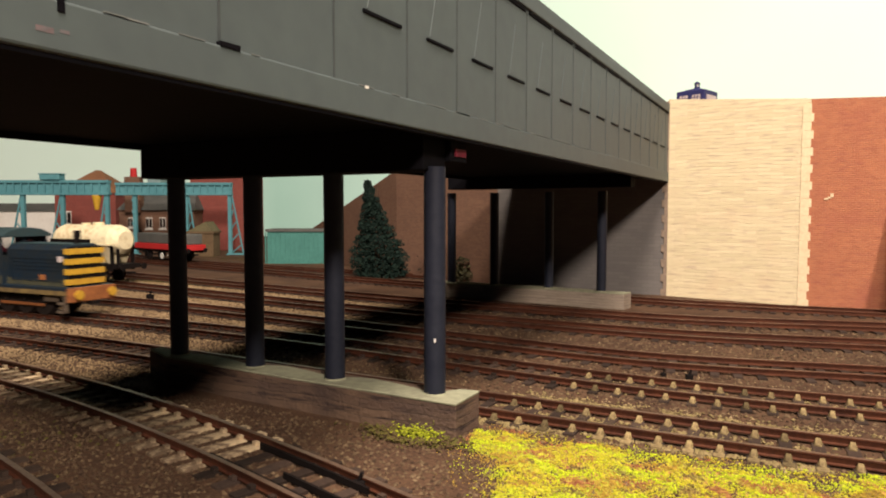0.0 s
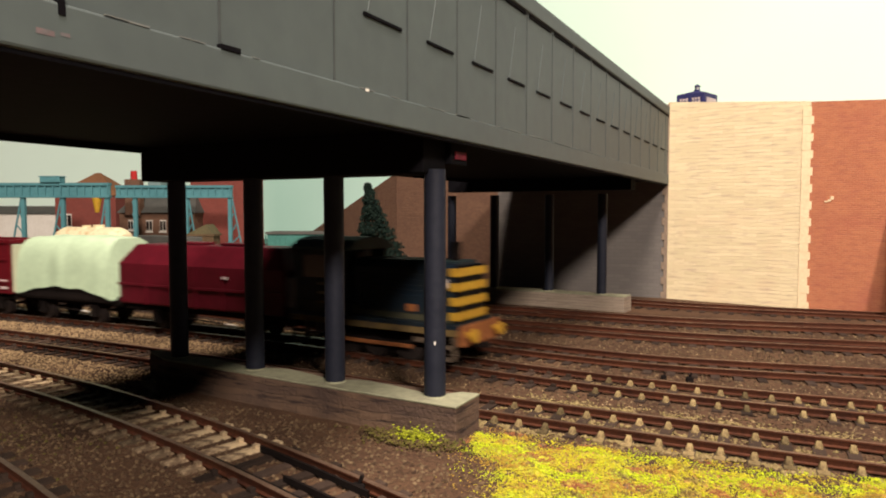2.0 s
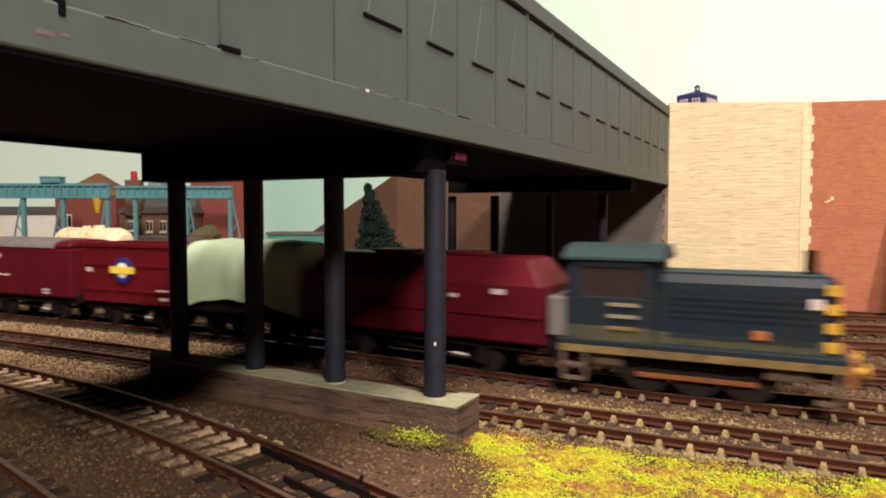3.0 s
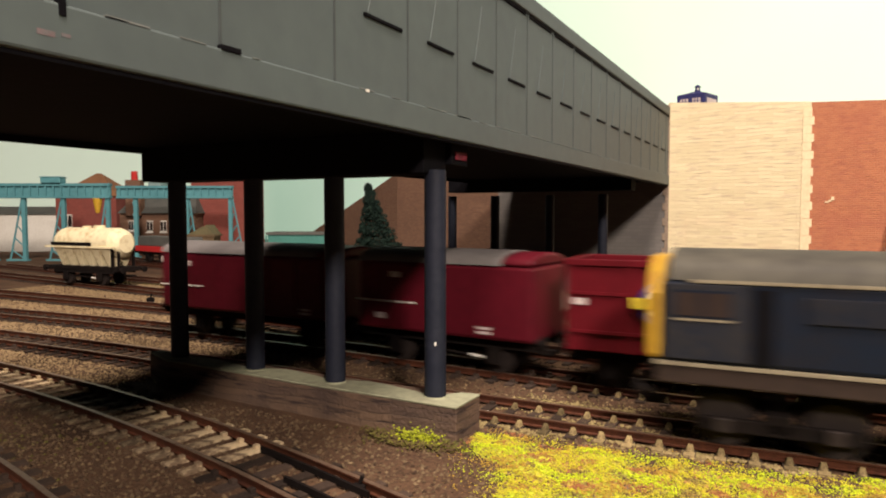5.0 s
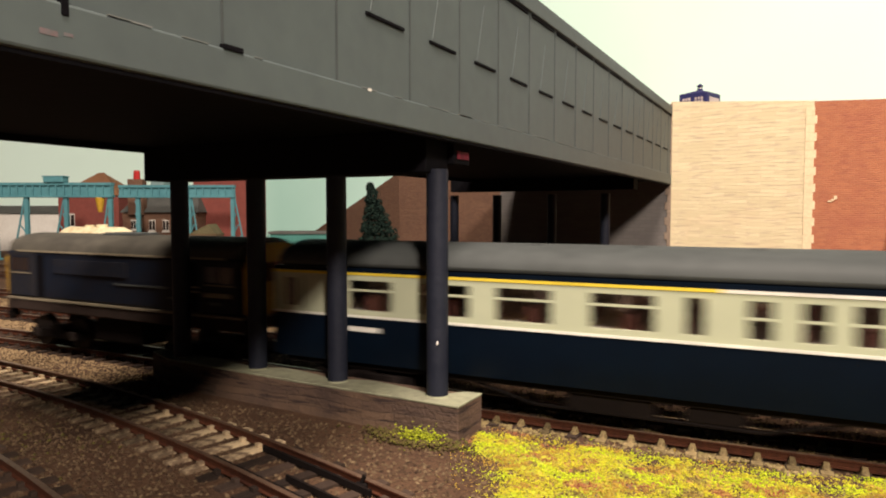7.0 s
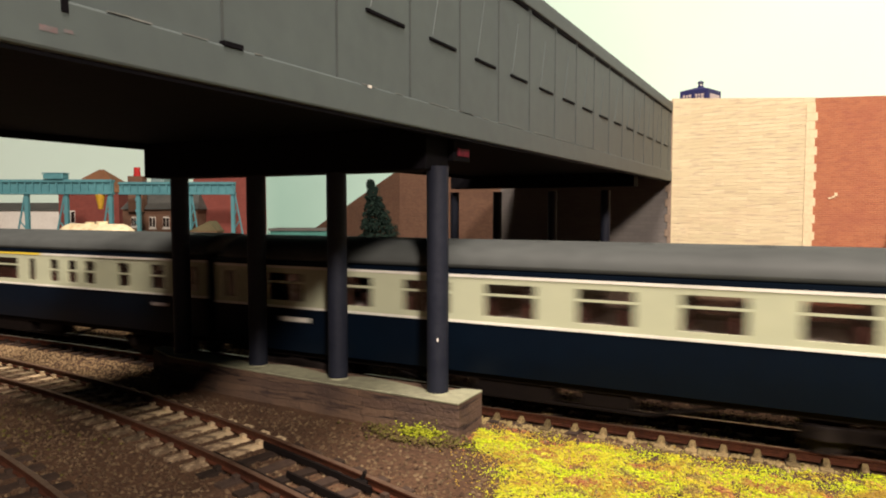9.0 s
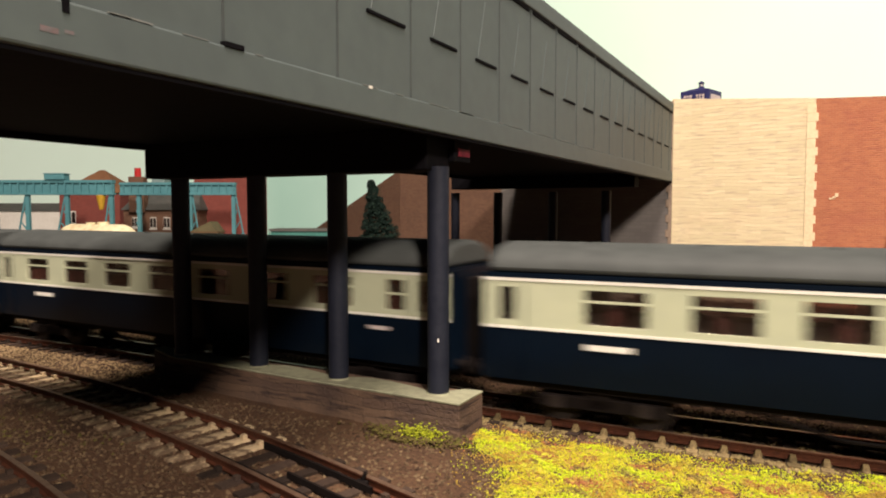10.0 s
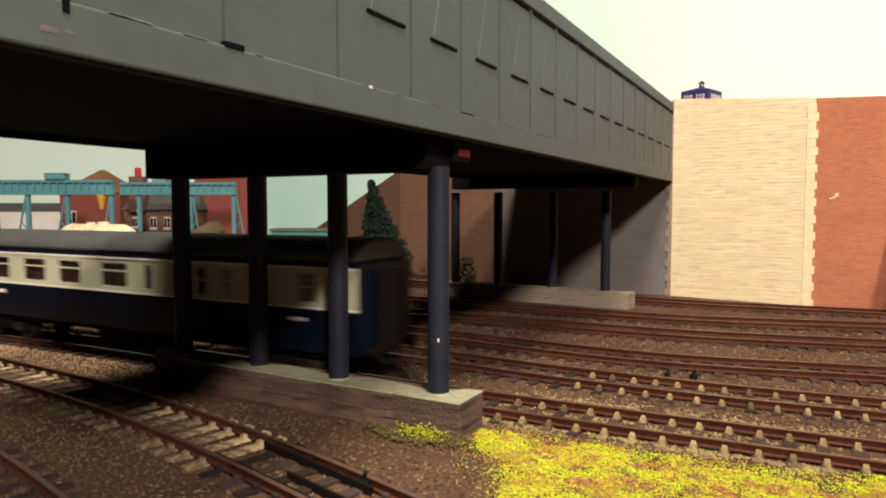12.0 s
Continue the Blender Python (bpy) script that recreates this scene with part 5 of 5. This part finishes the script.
def tank_wagon():
    x = -572.0
    s = math.degrees(math.atan((TRACK_D(x + 30) - TRACK_D(x - 30)) / 60))
    t = thing("tank_wagon", "stained cream model tank wagon with black underframe", "wagon", x, TRACK_D(x), 0, s + 9)
    bm = bmesh.new()
    n = 20
    for x0, x1, r0, r1 in ((-42, -38.5, 8, 12), (-38.5, -33, 12, 14), (-33, 33, 14, 14), (33, 38.5, 14, 12), (38.5, 42, 12, 8)):
        rod(bm, (x0, 0, 37), (x1, 0, 37), r0, n, r1)
    part("tank", bm, CREAM, t, "stained cream tank barrel", smooth=True)
    for i in range(6):
        bm = bmesh.new()
        x = -35 + i * 12
        b = [bm.verts.new((x + a, c, 33)) for a, c in ((0, -13.5), (10.6, -13.5), (10.6, 13.5), (0, 13.5))]
        r = [bm.verts.new((x + a, c, 16.6)) for a, c in ((3.4, -8), (7.4, -8), (7.4, 8), (3.4, 8))]
        bm.faces.new(b), bm.faces.new(r)
        for k in range(4):
            bm.faces.new((b[k], b[(k + 1) % 4], r[(k + 1) % 4], r[k]))
        part("hopper_leg", bm, CREAM, t)
    part("walkway", boxes((-46, 46, -15, -12.5, 33, 34.6)), CREAM, t)
    part("name_band", boxes((-38, 14, -14.6, -13.6, 34.8, 38)), BLACK, t, "dark lettering band")
    bm = bmesh.new()
    rod(bm, (8, 0, 50), (8, 0, 53), 5, 14)
    rod(bm, (-8, 0, 50), (-8, 0, 52.4), 4, 14)
    part("filler_lid", bm, CREAM, t)
    part("end_frame", boxes((36, 38, -12, -10, 13, 34), (36, 38, 10, 12, 13, 34), (44, 45.5, -12, -10, 13, 30)), BLACK, t)
    part("chassis", boxes((-46, 46, -12, 12, 12.5, 16.5)), BLACK, t)
    four_wheel(t, 22)
    buffers(t, 51)
    buffers(t, -51)
    return t


def flat_wagon():
    x = -722.0
    s = math.degrees(math.atan((TRACK_G(x + 30) - TRACK_G(x - 30)) / 60))
    t = thing("flat_wagon", "model flat wagon with bright red solebar and grey load", "wagon", x, TRACK_G(x), 0, s)
    part("solebar_side", boxes((-62, 62, -14, 14, 14, 21)), REDPAINT, t, "bright red side", bev=0.4)
    part("load", boxes((-58, 58, -12, 12, 21.1, 34)), SLATE, t, "grey sheeted load", bev=1)
    four_wheel(t, 34)
    bm = bmesh.new()
    rod(bm, (6, -13.6, 6), (6, -13.0, 6), 4.0, 14)
    part("white_disc", bm, LINEWHITE, t, "white disc")
    buffers(t, 65)
    buffers(t, -65)
    return t


# the white headed stock at rest in the yard, then the two trains
tank_wagon()
flat_wagon()
GOODS = [(shorten(shunter(), 0.945), -52), (shorten(hopper_van(), 0.937), -163), (shorten(sheeted_wagon(), 0.92), -268.5), (shorten(roundel_wagon(), 0.97), -349.5),
         (van("dark red model van with grey roof and red end", 42, 24), -438), (van("long dark red model van at the goods train's tail", 60, 36), -552)]
EVEN = [(25 + 29 * i, 41.5 + 29 * i) for i in range(7)]
PASSENGER = [
    (diesel(), 80),
    (coach("blue and grey model coach with a yellow cantrail line", [(5, 10), (32, 49), (60, 77), (86, 103.5), (115, 133), (141, 146), (156.5, 162.5), (169, 175), (180.5, 187), (202, 209), (222, 230), (243, 248)], 150), 302.5),
    (coach("blue and grey model coach with evenly spaced large windows", [(5, 10)] + EVEN + [(230, 237), (243, 247)]), 567.5),
    (coach("blue and grey model brake coach at the train's tail", [(5, 10), (31, 48.5), (60, 77), (87, 103), (117, 134), (145, 150), (162, 169), (174, 181), (189, 195), (205, 211), (227, 235)]), 832.5),
]
GOODS_FRONT = ((0, -375), (0.8, -280), (1.6, -171), (2.0, -115), (2.4, -60), (3.0, 19), (3.2, 45), (4.8, 278), (5.0, 308), (6.0, 456), (12.0, 1350))
PASSENGER_FRONT = ((0, 727), (4.8, -9), (5.0, -39), (5.5, -115), (6.0, -192), (6.5, -269), (7.0, -346), (9.5, -714), (10.0, -794), (11.0, -946), (11.5, -1020), (12.0, -1095))


def eased(rows):
    """Distance run at any time, its pace changing smoothly."""
    ts = np.arange(0, 12.0001, 1 / 30)
    xs = np.interp(ts, [r[0] for r in rows], [r[1] for r in rows])
    for _ in range(40):
        xs[1:-1] = 0.25 * xs[:-2] + 0.5 * xs[1:-1] + 0.25 * xs[2:]
    return lambda t: float(np.interp(t, ts, xs))


def motions():
    for train, front, y_of, span in ((GOODS, eased(GOODS_FRONT), TRACK_B, 30), (PASSENGER, eased(PASSENGER_FRONT), TRACK_A, 60)):
        for vehicle, offset in train:
            rows = []
            for i in range(121):
                t = i / 10
                x = front(t) + offset
                y0, y1 = y_of(x - span), y_of(x + span)
                rows.append((t, pose(x * MM, (y0 + y1) / 2 * MM, 0, 0, 0, math.degrees(math.atan2(y1 - y0, 2 * span)))))
            walk(vehicle, rows)
            for wheel, owner, wx, r in WHEELS:
                if owner is vehicle:
                    walk(wheel, [(i / 30, pose(wx * MM, 0, r * MM, 0, math.degrees((front(i / 30) - front(0)) / r), 0)) for i in range(361)])


motions()
